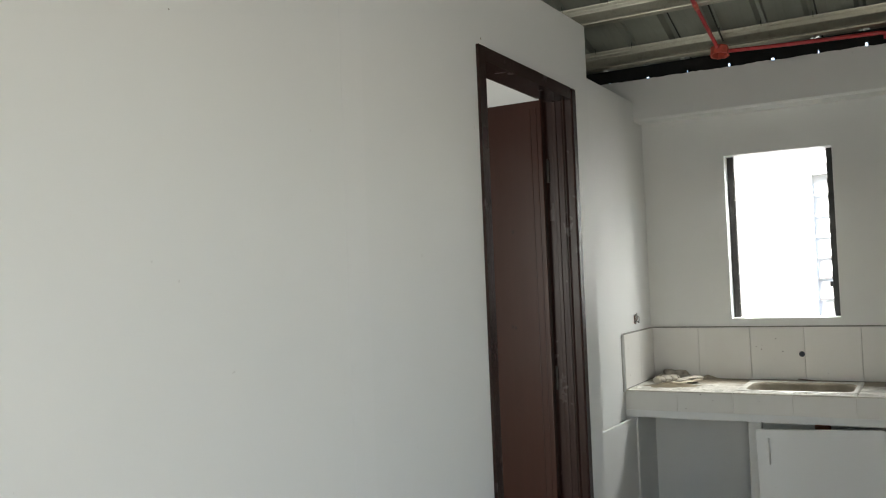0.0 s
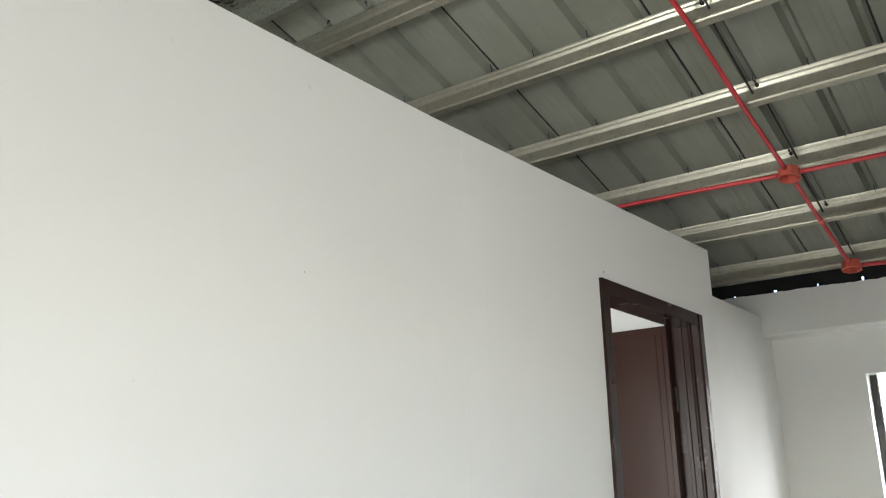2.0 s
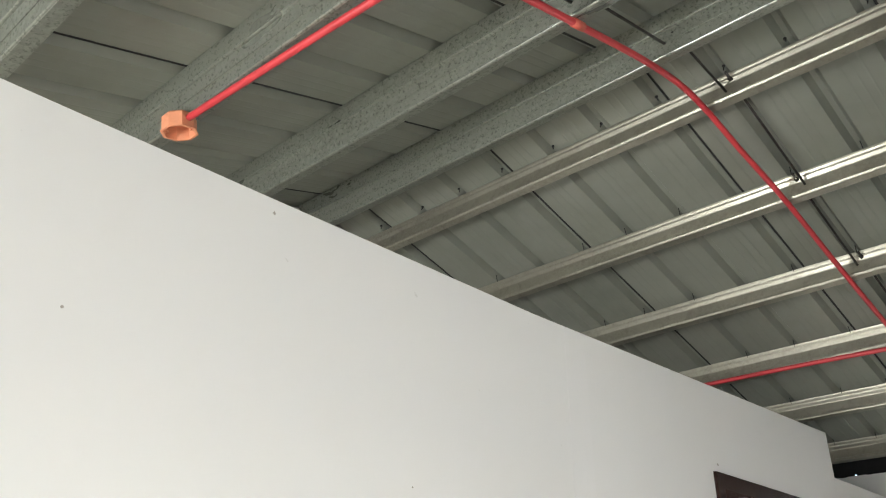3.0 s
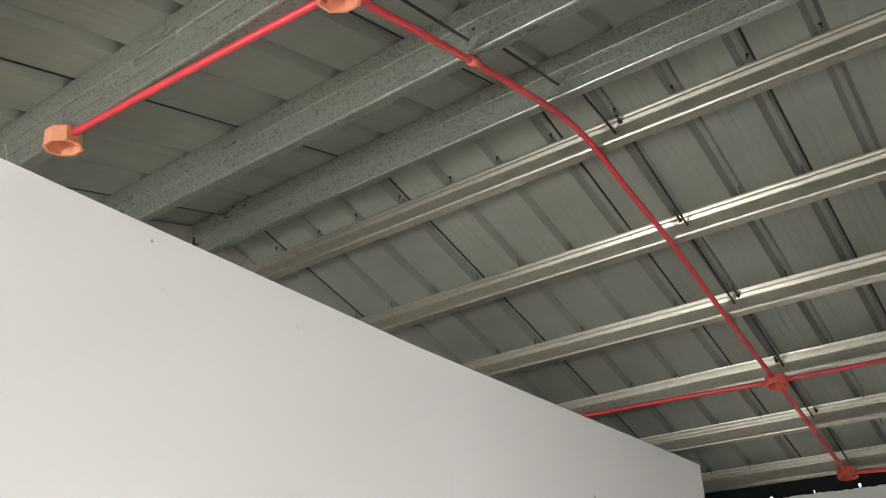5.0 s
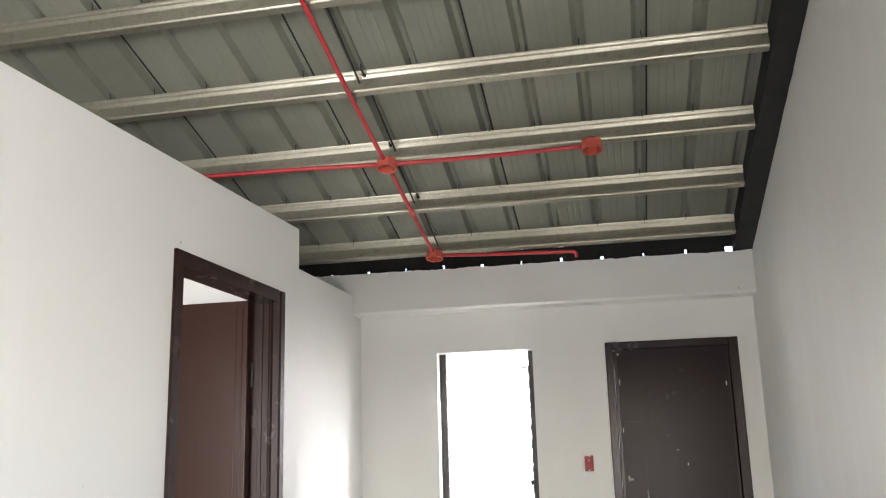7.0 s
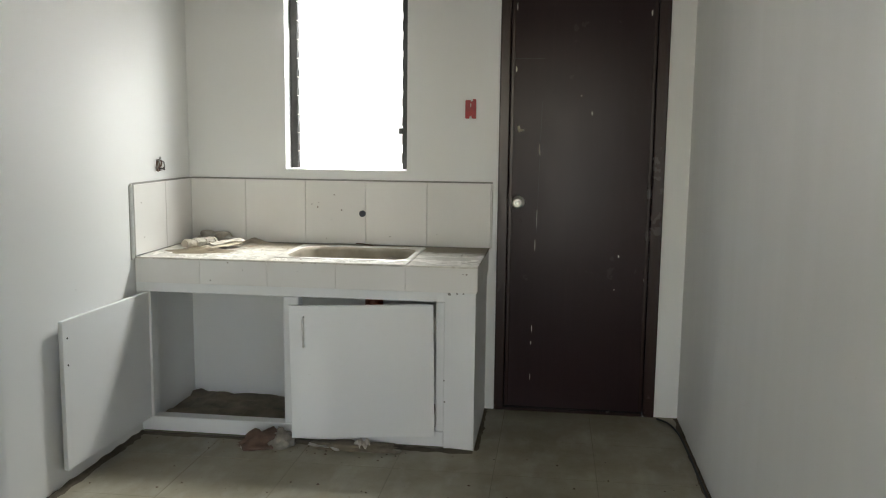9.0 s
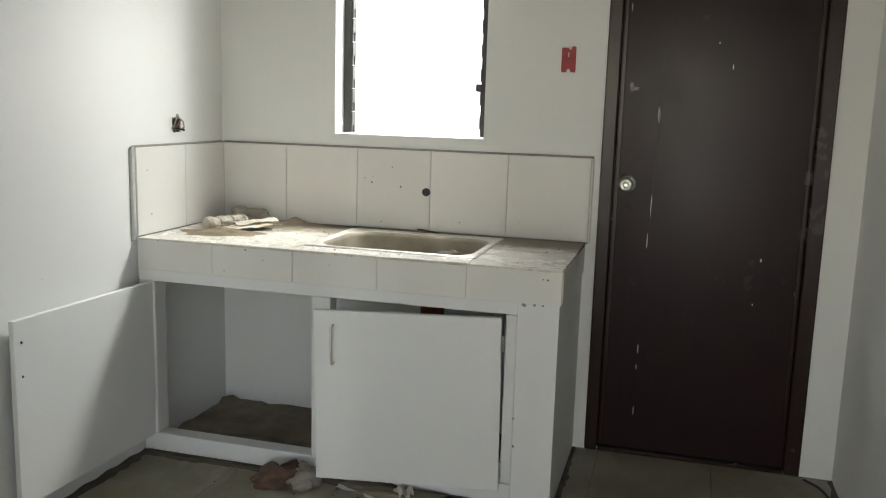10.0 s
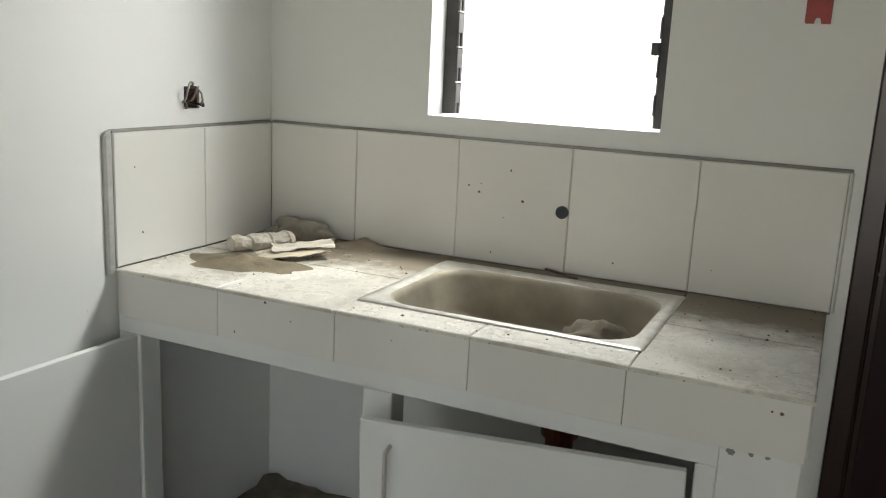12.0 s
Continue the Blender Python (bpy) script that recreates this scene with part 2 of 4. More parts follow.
# ---- mesh helpers ----
def box(bm, x0, x1, y0, y1, z0, z1, bevel=0.0):
    vs = [bm.verts.new((x, y, z)) for x in (x0, x1) for y in (y0, y1) for z in (z0, z1)]
    fs = [bm.faces.new([vs[i] for i in q]) for q in ((0, 1, 3, 2), (4, 6, 7, 5), (0, 4, 5, 1), (2, 3, 7, 6), (0, 2, 6, 4), (1, 5, 7, 3))]
    if bevel:
        bmesh.ops.bevel(bm, geom=list({e for f in fs for e in f.edges}), offset=bevel, segments=2, affect="EDGES", profile=0.5)
    return vs


def prism(bm, loop, axis, a, b):
    """A closed loop of 2D points drawn out along an axis from a to b."""
    def at(p, s):
        return {"x": (s, p[0], p[1]), "y": (p[0], s, p[1]), "z": (p[0], p[1], s)}[axis]
    v0, v1 = [bm.verts.new(at(p, a)) for p in loop], [bm.verts.new(at(p, b)) for p in loop]
    n = len(loop)
    for i in range(n):
        bm.faces.new((v0[i], v0[(i + 1) % n], v1[(i + 1) % n], v1[i]))
    bm.faces.new(v0[::-1])
    bm.faces.new(v1)


def lathe(bm, profile, m, steps=24):
    """A profile of (radius, height) turned about local z, put at the matrix m."""
    rings = []
    for r, h in profile:
        rings.append([bm.verts.new(m @ Vector((r * math.cos(2 * math.pi * i / steps), r * math.sin(2 * math.pi * i / steps), h))) for i in range(steps)])
    for a, b in zip(rings, rings[1:]):
        for i in range(steps):
            bm.faces.new((a[i], a[(i + 1) % steps], b[(i + 1) % steps], b[i]))
    bm.faces.new(rings[0][::-1])
    bm.faces.new(rings[-1])


def finish(bm, name, mat, smooth=False):
    bmesh.ops.recalc_face_normals(bm, faces=bm.faces)
    me = bpy.data.meshes.new(name)
    bm.to_mesh(me)
    bm.free()
    me.materials.append(mat)
    if smooth:
        me.shade_smooth()
    return me


def thing(name, at, label, category, group="", kind=""):
    ob = new(name)
    ob.empty_display_size = 0.05
    ob.location = at
    return tagged(ob, label, category, group, kind)


def origin(ob):
    p = Vector((0, 0, 0))
    while ob:
        p += Vector(ob.location)
        ob = ob.parent
    return p


def part(name, bm, mat, parent, label="", smooth=False):
    """One mesh, given in world metres, under a thing or a part."""
    o = origin(parent)
    bmesh.ops.translate(bm, verts=bm.verts, vec=-o)
    ob = new(name, finish(bm, name, mat, smooth))
    ob.parent = parent
    return tagged(ob, label)


def single(name, bm, mat, at, label, category, group="", kind="", smooth=False):
    """A thing of one mesh, given in world metres."""
    bmesh.ops.translate(bm, verts=bm.verts, vec=-Vector(at))
    ob = new(name, finish(bm, name, mat, smooth))
    ob.location = at
    return tagged(ob, label, category, group, kind)


def tube(name, points, radius, mat, parent=None, smooth_path=True, label="", category="", group="", sides=10):
    """A round tube along points (metres), swept as a mesh."""
    pts = [Vector(p) for p in points]
    if smooth_path:
        out = []
        for i in range(len(pts) - 1):
            p0, p1, p2, p3 = pts[max(i - 1, 0)], pts[i], pts[i + 1], pts[min(i + 2, len(pts) - 1)]
            for k in range(8):
                t = k / 8
                out.append(0.5 * (2 * p1 + (p2 - p0) * t + (2 * p0 - 5 * p1 + 4 * p2 - p3) * t * t + (3 * p1 - p0 - 3 * p2 + p3) * t ** 3))
        pts = out + [pts[-1]]
    bm, rings = bmesh.new(), []
    side = None
    for i, p in enumerate(pts):
        d = (pts[min(i + 1, len(pts) - 1)] - pts[max(i - 1, 0)]).normalized()
        if side is None:
            side = d.cross(Vector((0, 0, 1)) if abs(d.z) < 0.9 else Vector((1, 0, 0))).normalized()
        side = (side - d * side.dot(d)).normalized()
        up = d.cross(side)
        rings.append([bm.verts.new(p + radius * (math.cos(a) * side + math.sin(a) * up)) for a in (2 * math.pi * k / sides for k in range(sides))])
    for a, b in zip(rings, rings[1:]):
        for k in range(sides):
            bm.faces.new((a[k], a[(k + 1) % sides], b[(k + 1) % sides], b[k]))
    bm.faces.new(rings[0][::-1])
    bm.faces.new(rings[-1])
    if parent:
        return part(name, bm, mat, parent, label, True)
    return single(name, bm, mat, pts[0], label, category, group, "", True)


def wall(name, axis, face, back, a0, a1, z0, z1, holes, mat, label):
    """An upright wall with real rectangular holes (a, b, low, high). axis: the one it runs along."""
    cuts_a = sorted({a0, a1, *[h[0] for h in holes], *[h[1] for h in holes]})
    cuts_z = sorted({z0, z1, *[h[2] for h in holes], *[h[3] for h in holes]})
    bm, verts = bmesh.new(), {}

    def v(a, d, z):
        if (a, d, z) not in verts:
            verts[a, d, z] = bm.verts.new((a, d, z) if axis == "x" else (d, a, z))
        return verts[a, d, z]

    def solid(i, j):
        if not (0 <= i < len(cuts_a) - 1 and 0 <= j < len(cuts_z) - 1):
            return False
        ca, cz = (cuts_a[i] + cuts_a[i + 1]) / 2, (cuts_z[j] + cuts_z[j + 1]) / 2
        return not any(h[0] < ca < h[1] and h[2] < cz < h[3] for h in holes)

    for i in range(len(cuts_a) - 1):
        for j in range(len(cuts_z) - 1):
            if not solid(i, j):
                continue
            p, q, r, s = cuts_a[i], cuts_a[i + 1], cuts_z[j], cuts_z[j + 1]
            for d in (face, back):
                bm.faces.new((v(p, d, r), v(q, d, r), v(q, d, s), v(p, d, s)))
            for ok, e in ((solid(i - 1, j), ((p, r), (p, s))), (solid(i + 1, j), ((q, r), (q, s))), (solid(i, j - 1), ((p, r), (q, r))), (solid(i, j + 1), ((p, s), (q, s)))):
                if not ok:
                    (a, c), (b, d2) = e
                    bm.faces.new((v(a, face, c), v(b, face, d2), v(b, back, d2), v(a, back, c)))
    at = (a0, face, 0) if axis == "x" else (face, a0, 0)
    return single(name, bm, mat, at, label, "wall", kind="structure")


# ---- plan ----
X_LEFT, X_NICHE, X_RIGHT, X_PARTY = -0.955, -1.32, 1.063, -2.65
Y_FAR, Y_END, Y_FRONT = 5.5, 3.49, -1.5
SLOPE, Y_RIDGE = 0.285, 2.445
PITCH = math.atan(SLOPE)


def under_z(y):
    """Height of the purlins' lower edge."""
    return 3.465 - SLOPE * abs(y - Y_RIDGE)


def sheet_z(y):
    """Height of the sheets' flat pans: the purlins before the ridge are deeper than those beyond it."""
    return under_z(y) + (0.106 if y > Y_RIDGE else 0.156)


# ---- walls ----
left = wall("wall_left", "y", X_LEFT, X_LEFT - 0.12, Y_FRONT, Y_END, 0.0, 2.43, [(2.512, 3.332, 0.0, 2.158), (1.7, 1.7, 0.0, 2.158)], M_WALL, "white painted partition wall with a dark door")
for v in left.data.vertices:
    if v.co.z > 2.3:
        v.co.z = 2.402 + max(0.0, v.co.y + Y_FRONT - 1.7) * 0.0235
bm = bmesh.new()
box(bm, X_LEFT - 0.002, X_LEFT + 0.0004, 1.815, 1.90, 0.0, 2.400)
part("filler_band", bm, M_FILLER, left, "smooth filler band over a board joint")
wall("wall_far", "x", Y_FAR, Y_FAR + 0.13, X_PARTY, X_RIGHT, 0.0, 2.362,
     [(-0.83, -0.238, 1.143, 2.117), (0.195, 0.955, 0.0, 2.134), (0.036, 0.087, 1.391, 1.477)], M_WALL, "white painted kitchen wall with window and back door")
wall("wall_niche", "y", X_NICHE, X_NICHE - 0.12, Y_END, Y_FAR, 0.0, 2.482, [(5.150, 5.205, 1.136, 1.190)], M_WALL, "white painted side wall beside the counter")
wall("wall_return", "x", Y_END, Y_END - 0.12, X_PARTY, X_LEFT - 0.12, 0.0, 2.44, [], M_WALL, "white painted cross wall of the side room")
wall("wall_front", "x", Y_FRONT, Y_FRONT - 0.12, X_PARTY, X_RIGHT, 0.0, 2.452, [(0.15, 0.95, 0.0, 2.05), (-0.7, 0.0, 0.9, 2.05), (-2.3, -1.4, 0.9, 2.05)], M_WALL, "white painted front wall with open doorway")


def gable(name, x0, x1, lift, mat, label, gap=None):
    """A side wall whose top follows the roof, with a slightly uneven plaster edge. lift: how far it stays below the purlins' foot (negative) or the sheets (positive). gap: (y, y, sill, head) of a window opening."""
    bm = bmesh.new()
    y0, y1 = Y_FRONT - 0.12, Y_FAR + 0.13
    ys = sorted({y0 + (y1 - y0) * i / 220 for i in range(221)} | set(gap[:2] if gap else ()))

    def top(x, y):
        return (sheet_z(y) if lift > 0 else under_z(y)) + (lift if lift < 0 else -lift) + 0.007 * noise.noise((y * 9, x, 0)) + 0.004 * noise.noise((y * 31, x, 4))

    def spans(i):
        """The solid stretches of height in one strip of the wall; None stands for the uneven top."""
        if not 0 <= i < len(ys) - 1:
            return []
        if gap and gap[0] < (ys[i] + ys[i + 1]) / 2 < gap[1]:
            return [(0.0, gap[2]), (gap[3], None)]
        return [(0.0, None)]

    def quad(*ps):
        bm.faces.new([bm.verts.new(p) for p in ps])

    for i, (a, b) in enumerate(zip(ys, ys[1:])):
        for z, t in spans(i):
            ha, hb, ka, kb = (top(x0, a), top(x0, b), top(x1, a), top(x1, b)) if t is None else (t, t, t, t)
            quad((x0, a, z), (x0, b, z), (x0, b, hb), (x0, a, ha))
            quad((x1, a, z), (x1, b, z), (x1, b, kb), (x1, a, ka))
            quad((x0, a, ha), (x0, b, hb), (x1, b, kb), (x1, a, ka))
            quad((x0, a, z), (x0, b, z), (x1, b, z), (x1, a, z))
        for y, near in ((a, spans(i - 1)), (b, spans(i + 1))):
            if not near:
                quad((x0, y, 0), (x1, y, 0), (x1, y, top(x1, y)), (x0, y, top(x0, y)))
            elif len(near) > len(spans(i)):
                quad((x0, y, gap[2]), (x1, y, gap[2]), (x1, y, gap[3]), (x0, y, gap[3]))
    bmesh.ops.remove_doubles(bm, verts=bm.verts, dist=0.0005)
    return single(name, bm, mat, (x0, y0, 0), label, "wall", kind="structure")


# the window gap is an unseen addition that lets light in
gable("wall_right", X_RIGHT, X_RIGHT + 0.12, -0.038, M_WALL_R, "white semi-gloss painted side wall rising to the roof", (0.95, 1.95, 0.95, 2.06))
gable("wall_party", X_PARTY, X_PARTY - 0.12, 0.012, M_CEMENT, "bare grey cement wall under the roof")


def far_beam():
    bm = bmesh.new()
    n, x0, x1 = 260, X_PARTY, X_RIGHT
    prof = []
    for i in range(n + 1):
        x = x0 + (x1 - x0) * i / n
        top = 2.618 - 0.012 * (x + 1.3) / 2.4 + 0.008 * noise.noise((x * 8, 0, 2)) + 0.005 * noise.noise((x * 35, 0, 7))
        prof.append([bm.verts.new(p) for p in ((x, 5.56, 2.362), (x, 5.352, 2.362), (x, 5.34, 2.376), (x, 5.34, top), (x, 5.56, top + 0.004))])
    for a, b in zip(prof, prof[1:]):
        for k in range(5):
            bm.faces.new((a[k], a[(k + 1) % 5], b[(k + 1) % 5], b[k]))
    bm.faces.new(prof[0])
    bm.faces.new(prof[-1][::-1])
    single("beam", bm, M_WALL, (x0, 5.34, 2.362), "white plastered beam above the kitchen wall", "beam", kind="structure")


far_beam()

# ---- floor base and outdoors ----
bm = bmesh.new()
box(bm, X_PARTY, X_RIGHT, Y_FRONT, Y_FAR, -0.12, -0.0008)
floor_ob = single("floor", bm, M_GROUT_FLOOR, (0, 0, -0.12), "dusty beige tiled floor", "floor", kind="structure")
bm = bmesh.new()
box(bm, -400, 400, -400, 400, -0.35, -0.125)
single("ground", bm, M_GROUND, (0, 0, -0.35), "bare earth ground outside", "ground", kind="structure")

house = thing("house", (-0.5, 9.0, -0.125), "pale neighbouring house seen through the kitchen window", "house")
bm = bmesh.new()
box(bm, -7.0, 7.0, 9.0, 9.2, -0.125, 0.9)
box(bm, -7.0, -0.72, 9.0, 9.2, 0.9, 2.3)
box(bm, 0.3, 7.0, 9.0, 9.2, 0.9, 2.3)
box(bm, -7.0, 7.0, 9.0, 9.2, 2.3, 3.0)
part("wall", bm, M_FACADE, house)
bm = bmesh.new()
prism(bm, [(8.6, 3.0), (9.3, 3.0), (9.3, 3.35), (8.6, 3.08)], "x", -7.2, 7.2)
part("roof", bm, M_SHEET, house)
for k in range(7):
    bm = bmesh.new()
    prism(bm, [(9.06, 0.92 + 0.2 * k), (9.07, 0.92 + 0.2 * k), (9.13, 1.10 + 0.2 * k), (9.12, 1.10 + 0.2 * k)], "x", -0.72, 0.3)
    part("louvre", bm, M_GLASS_DARK, house, "pale glass louvre")

# ---- roof: sheets, purlins, flashing ----
RIB, LAP0 = 0.2435, -0.27


def sheet_profile(x0, x1):
    """(x, rise) across one sheet: hollow ribs with fine flutes between; the lap rib's far foot leaves an open slot."""
    pts = [(x0 + 0.037, 0.0494), (x0 + 0.037, 0.0)]
    for k in range(4):
        xr = x0 + k * RIB
        if k:
            pts += [(xr - 0.029, 0.0), (xr - 0.010, 0.034), (xr + 0.010, 0.034), (xr + 0.029, 0.0)]
        if k < 3:
            for f in (0.36, 0.5, 0.64):
                c = xr + f * RIB
                pts += [(c - 0.006, 0.0), (c, 0.001), (c + 0.006, 0.0)]
    pts += [(x1 + 0.0295, 0.050), (x1 + 0.06, 0.050)]
    return pts


def roof():
    rf = thing("roof", (0, Y_RIDGE, 3.4), "grey ribbed metal roof seen from below", "roof", kind="structure")
    me = {}
    for side, y_low in ((1, 5.555), (-1, -1.95)):
        for k in range(-4, 3):
            x0 = LAP0 + 3 * RIB * k
            x1 = x0 + 3 * RIB
            if side not in me:
                prof = sheet_profile(0, 3 * RIB)
                bm, rows = bmesh.new(), []
                for y in (Y_RIDGE + side * 0.02, y_low):
                    for t in (0.0, 0.0012):
                        rows.append([bm.verts.new((x, y - Y_RIDGE, sheet_z(y) - 3.4 + r + t)) for x, r in prof])
                for a, b in ((0, 2), (1, 3), (0, 1), (2, 3)):
                    for i in range(len(prof) - 1):
                        bm.faces.new((rows[a][i], rows[a][i + 1], rows[b][i + 1], rows[b][i]))
                for i in (0, -1):
                    bm.faces.new((rows[0][i], rows[1][i], rows[3][i], rows[2][i]))
                me[side] = finish(bm, "roof_sheet", M_SHEET)
            ob = new("roof_sheet", me[side])
            ob.parent = rf
            ob.location = (x0 + (-0.008 if side > 0 else -0.066), 0, 0)
            # black strip along the lap slot: the gap's shade put in as colour
            if ("gap_shade", side) not in me:
                bm = bmesh.new()
                ends = [[bm.verts.new((x, y - Y_RIDGE, sheet_z(y) - 3.4 + r)) for x, r in ((0.0285, -0.0015), (0.0365, -0.0015), (0.0365, 0.012), (0.0300, 0.012))] for y in (Y_RIDGE + side * 0.03, y_low)]
                for i in range(4):
                    bm.faces.new((ends[0][i], ends[0][(i + 1) % 4], ends[1][(i + 1) % 4], ends[1][i]))
                bm.faces.new(ends[0])
                bm.faces.new(ends[1])
                me["gap_shade", side] = finish(bm, "lap_seal", M_BLACK)
            gap_shade = new("lap_seal", me["gap_shade", side])
            gap_shade.parent = rf
            gap_shade.location = ob.location
    bm = bmesh.new()
    z = sheet_z(Y_RIDGE) + 0.035
    prism(bm, [(Y_RIDGE - 0.22, z - 0.22 * SLOPE), (Y_RIDGE, z), (Y_RIDGE + 0.22, z - 0.22 * SLOPE), (Y_RIDGE + 0.22, z - 0.22 * SLOPE + 0.004), (Y_RIDGE, z + 0.004), (Y_RIDGE - 0.22, z - 0.22 * SLOPE + 0.004)], "x", -3.2, 1.9)
    part("ridge_cap", bm, M_SHEET, rf)


roof()


def purlin(y, far, old):
    """A cold-formed channel with a folded web."""
    h, fl, lip, t = 0.10 if far else 0.148, 0.044, 0.016, 0.0028
    # section in (down the span of the slope, normal to the sheet); the folded web faces the ridge or the front
    back = [(0, 0), (fl, 0), (fl, lip), (fl - t, lip), (fl - t, t), (t, t), (t, h - t), (fl - t, h - t), (fl - t, h - lip), (fl, h - lip), (fl, h)]
    if far:
        # two raised strips above the flat web, each leaning over, with a groove between them
        back = [(0.014, 0), (fl, 0), (fl, lip), (fl - t, lip), (fl - t, t), (0.024, t), (0.024, h - t), (fl - t, h - t), (fl - t, h - lip), (fl, h - lip), (fl, h)]
        loop = back + [(-0.012, h), (-0.014, 0.0985), (-0.0105, 0.0925), (-0.0035, 0.0845), (-0.0015, 0.0825), (-0.0095, 0.0815), (-0.0105, 0.0800), (-0.0075, 0.0740), (0.0015, 0.0630),
                       (0.0035, 0.0590), (0.0062, 0.0430), (0.0085, 0.0260), (0.0105, 0.0165), (0.0125, 0.0150), (0.0080, 0.0120), (0.0078, 0.0080), (0.0125, 0.0030)]
        sgn = 1
    else:
        fold = [(-0.004 - 0.005 * math.sin(math.pi * i / 6), 0.0920 + 0.005 * math.cos(math.pi * i / 6)) for i in range(7)]
        foot = [(-0.001 - 0.006 * math.sin(math.pi * i / 6), 0.0070 + 0.006 * math.cos(math.pi * i / 6)) for i in range(7)]
        loop = back + [(-0.004, h)] + fold + [(0, 0.0865), (0, 0.0500), (0.007, 0.0495), (0.007, 0.0455), (0, 0.045), (0, 0.014)] + foot
        sgn = -1
    c, s = math.cos(PITCH), math.sin(PITCH)
    z = under_z(y)
    pts = [(y + u * c + sgn * w * s, z - sgn * u * s + w * c) for u, w in loop]
    p = thing("purlin", (X_PARTY, y, z), "weathered galvanised steel roof purlin with dark mottling" if old else "shiny galvanised steel channel purlin under the roof sheets", "purlin", "roof purlins")
    bm = bmesh.new()
    prism(bm, pts, "x", X_PARTY + 0.002, 0.964)
    part("channel", bm, M_PURLIN_OLD if old else M_PURLIN, p)
    return p


SCREW = {}


def screws(p, y, far):
    """Roofing screw tips that come through beside the channel at each rib."""
    if "m" not in SCREW:
        bm = bmesh.new()
        lathe(bm, [(0.002, 0.0), (0.0028, 0.014), (0.006, 0.015), (0.006, 0.020)], Matrix.Identity(4), 6)
        SCREW["m"] = finish(bm, "screw", M_BLACK)
        bm = bmesh.new()
        lathe(bm, [(0.0008, 0.0), (0.0017, 0.004), (0.0019, 0.034)], Matrix.Identity(4), 6)
        SCREW["thin"] = finish(bm, "screw", M_BLACK)
    for k in range(-9, 5):
        x = LAP0 + RIB * k + 0.012 * math.sin(k * 2.3 + y * 5)
        if y > 2.7 and (k * 5 + int(y * 10)) % 4 == 0:
            continue
        ob = new("screw", SCREW["m"] if y < 2.7 else SCREW["thin"])
        ob.parent = p
        yy = y - (0.016 if y < 2.7 else 0.020)
        ob.location = Vector((x, yy, sheet_z(yy) - (0.016 if y < 2.7 else 0.034))) - origin(p)
        ob.rotation_euler = (0.3 * math.sin(k * 1.7) if y < 2.7 else PITCH, 0.2 * math.cos(k * 3.1) if y < 2.7 else 0.06 * math.cos(k * 3.1), 0)


FAR_PURLINS = (2.61, 3.16, 3.69, 4.21, 4.69, 5.17)
NEAR_PURLINS = (2.285, 1.785, 1.195, 0.66, 0.10, -0.45, -1.0)
for y in FAR_PURLINS:
    screws(purlin(y, True, False), y, True)
for y in NEAR_PURLINS:
    p = purlin(y, False, True)
    bm = bmesh.new()
    box(bm, X_PARTY + 0.001, X_PARTY + 0.006, y - 0.03, y + 0.075, under_z(y) - 0.012, under_z(y) + 0.14, 0.002)
    part("end_plate", bm, M_ROD, p)
    marks = {1.195: (-2.133, 0.028, 0.145, 0.005), 1.785: (-2.49, 0.055, 0.135, 0.0035)}.get(y)
    if marks:
        x, w0, w1, r = marks
        c, sn = math.cos(PITCH), math.sin(PITCH)
        bm, n = bmesh.new(), 14
        rows = []
        for i in range(n + 1):
            w = w0 + (w1 - w0) * i / n
            half = r * (0.5 + 0.7 * abs(noise.noise((w * 60, y, 0)))) * (1.6 if i > n - 3 else 1)
            out = 0.0075 if 0.083 < w < 0.101 else 0.0035
            rows.append([bm.verts.new((x + q + 0.003 * noise.noise((w * 35, y, 5)), y - w * sn - out * c, under_z(y) + w * c - out * sn)) for q in (-half, half)])
        for a, b in zip(rows, rows[1:]):
            bm.faces.new((a[0], a[1], b[1], b[0]))
        part("drip", bm, M_CHIP, p, "pale dried drip")

# black flashing on the side wall and along the eaves
bm = bmesh.new()
for y0, y1 in ((Y_FRONT, Y_RIDGE), (Y_RIDGE, 5.40)):
    vs = box(bm, 0.966, 1.10, y0, y1, 0, 1)
    for v in vs:
        v.co.z = under_z(v.co.y) + ((0.104 if y1 > Y_RIDGE else 0.154) if v.co.z > 0.5 else -0.022)
single("flashing", bm, M_BLACK, (0.966, 0, 3), "black bitumen flashing between roof and side wall", "flashing", kind="structure")
bm = bmesh.new()
x = X_PARTY + 0.01
holes = [LAP0 + RIB * k for k in range(-9, 6)]
edges = [X_PARTY + 0.005]
for i, h in enumerate(holes):
    w = 0.004 + 0.006 * ((i * 7) % 3) / 2 + (0.012 if h > 0.9 else 0)
    edges += [h - w, h + w]
edges.append(1.06)
for a, b in zip(edges[0::2], edges[1::2]):
    box(bm, a, b, 5.425, 5.445, 2.56, sheet_z(5.43) - 0.002)
for a, b in zip(edges[1:-1:2], edges[2:-1:2]):
    box(bm, a, b, 5.425, 5.445, 2.645 + 0.012 * ((a * 97) % 1), sheet_z(5.43) - 0.002)
single("flashing", bm, M_BLACK, (0, 5.43, 2.6), "black filler strip under the eaves with daylight gaps", "flashing", kind="structure")

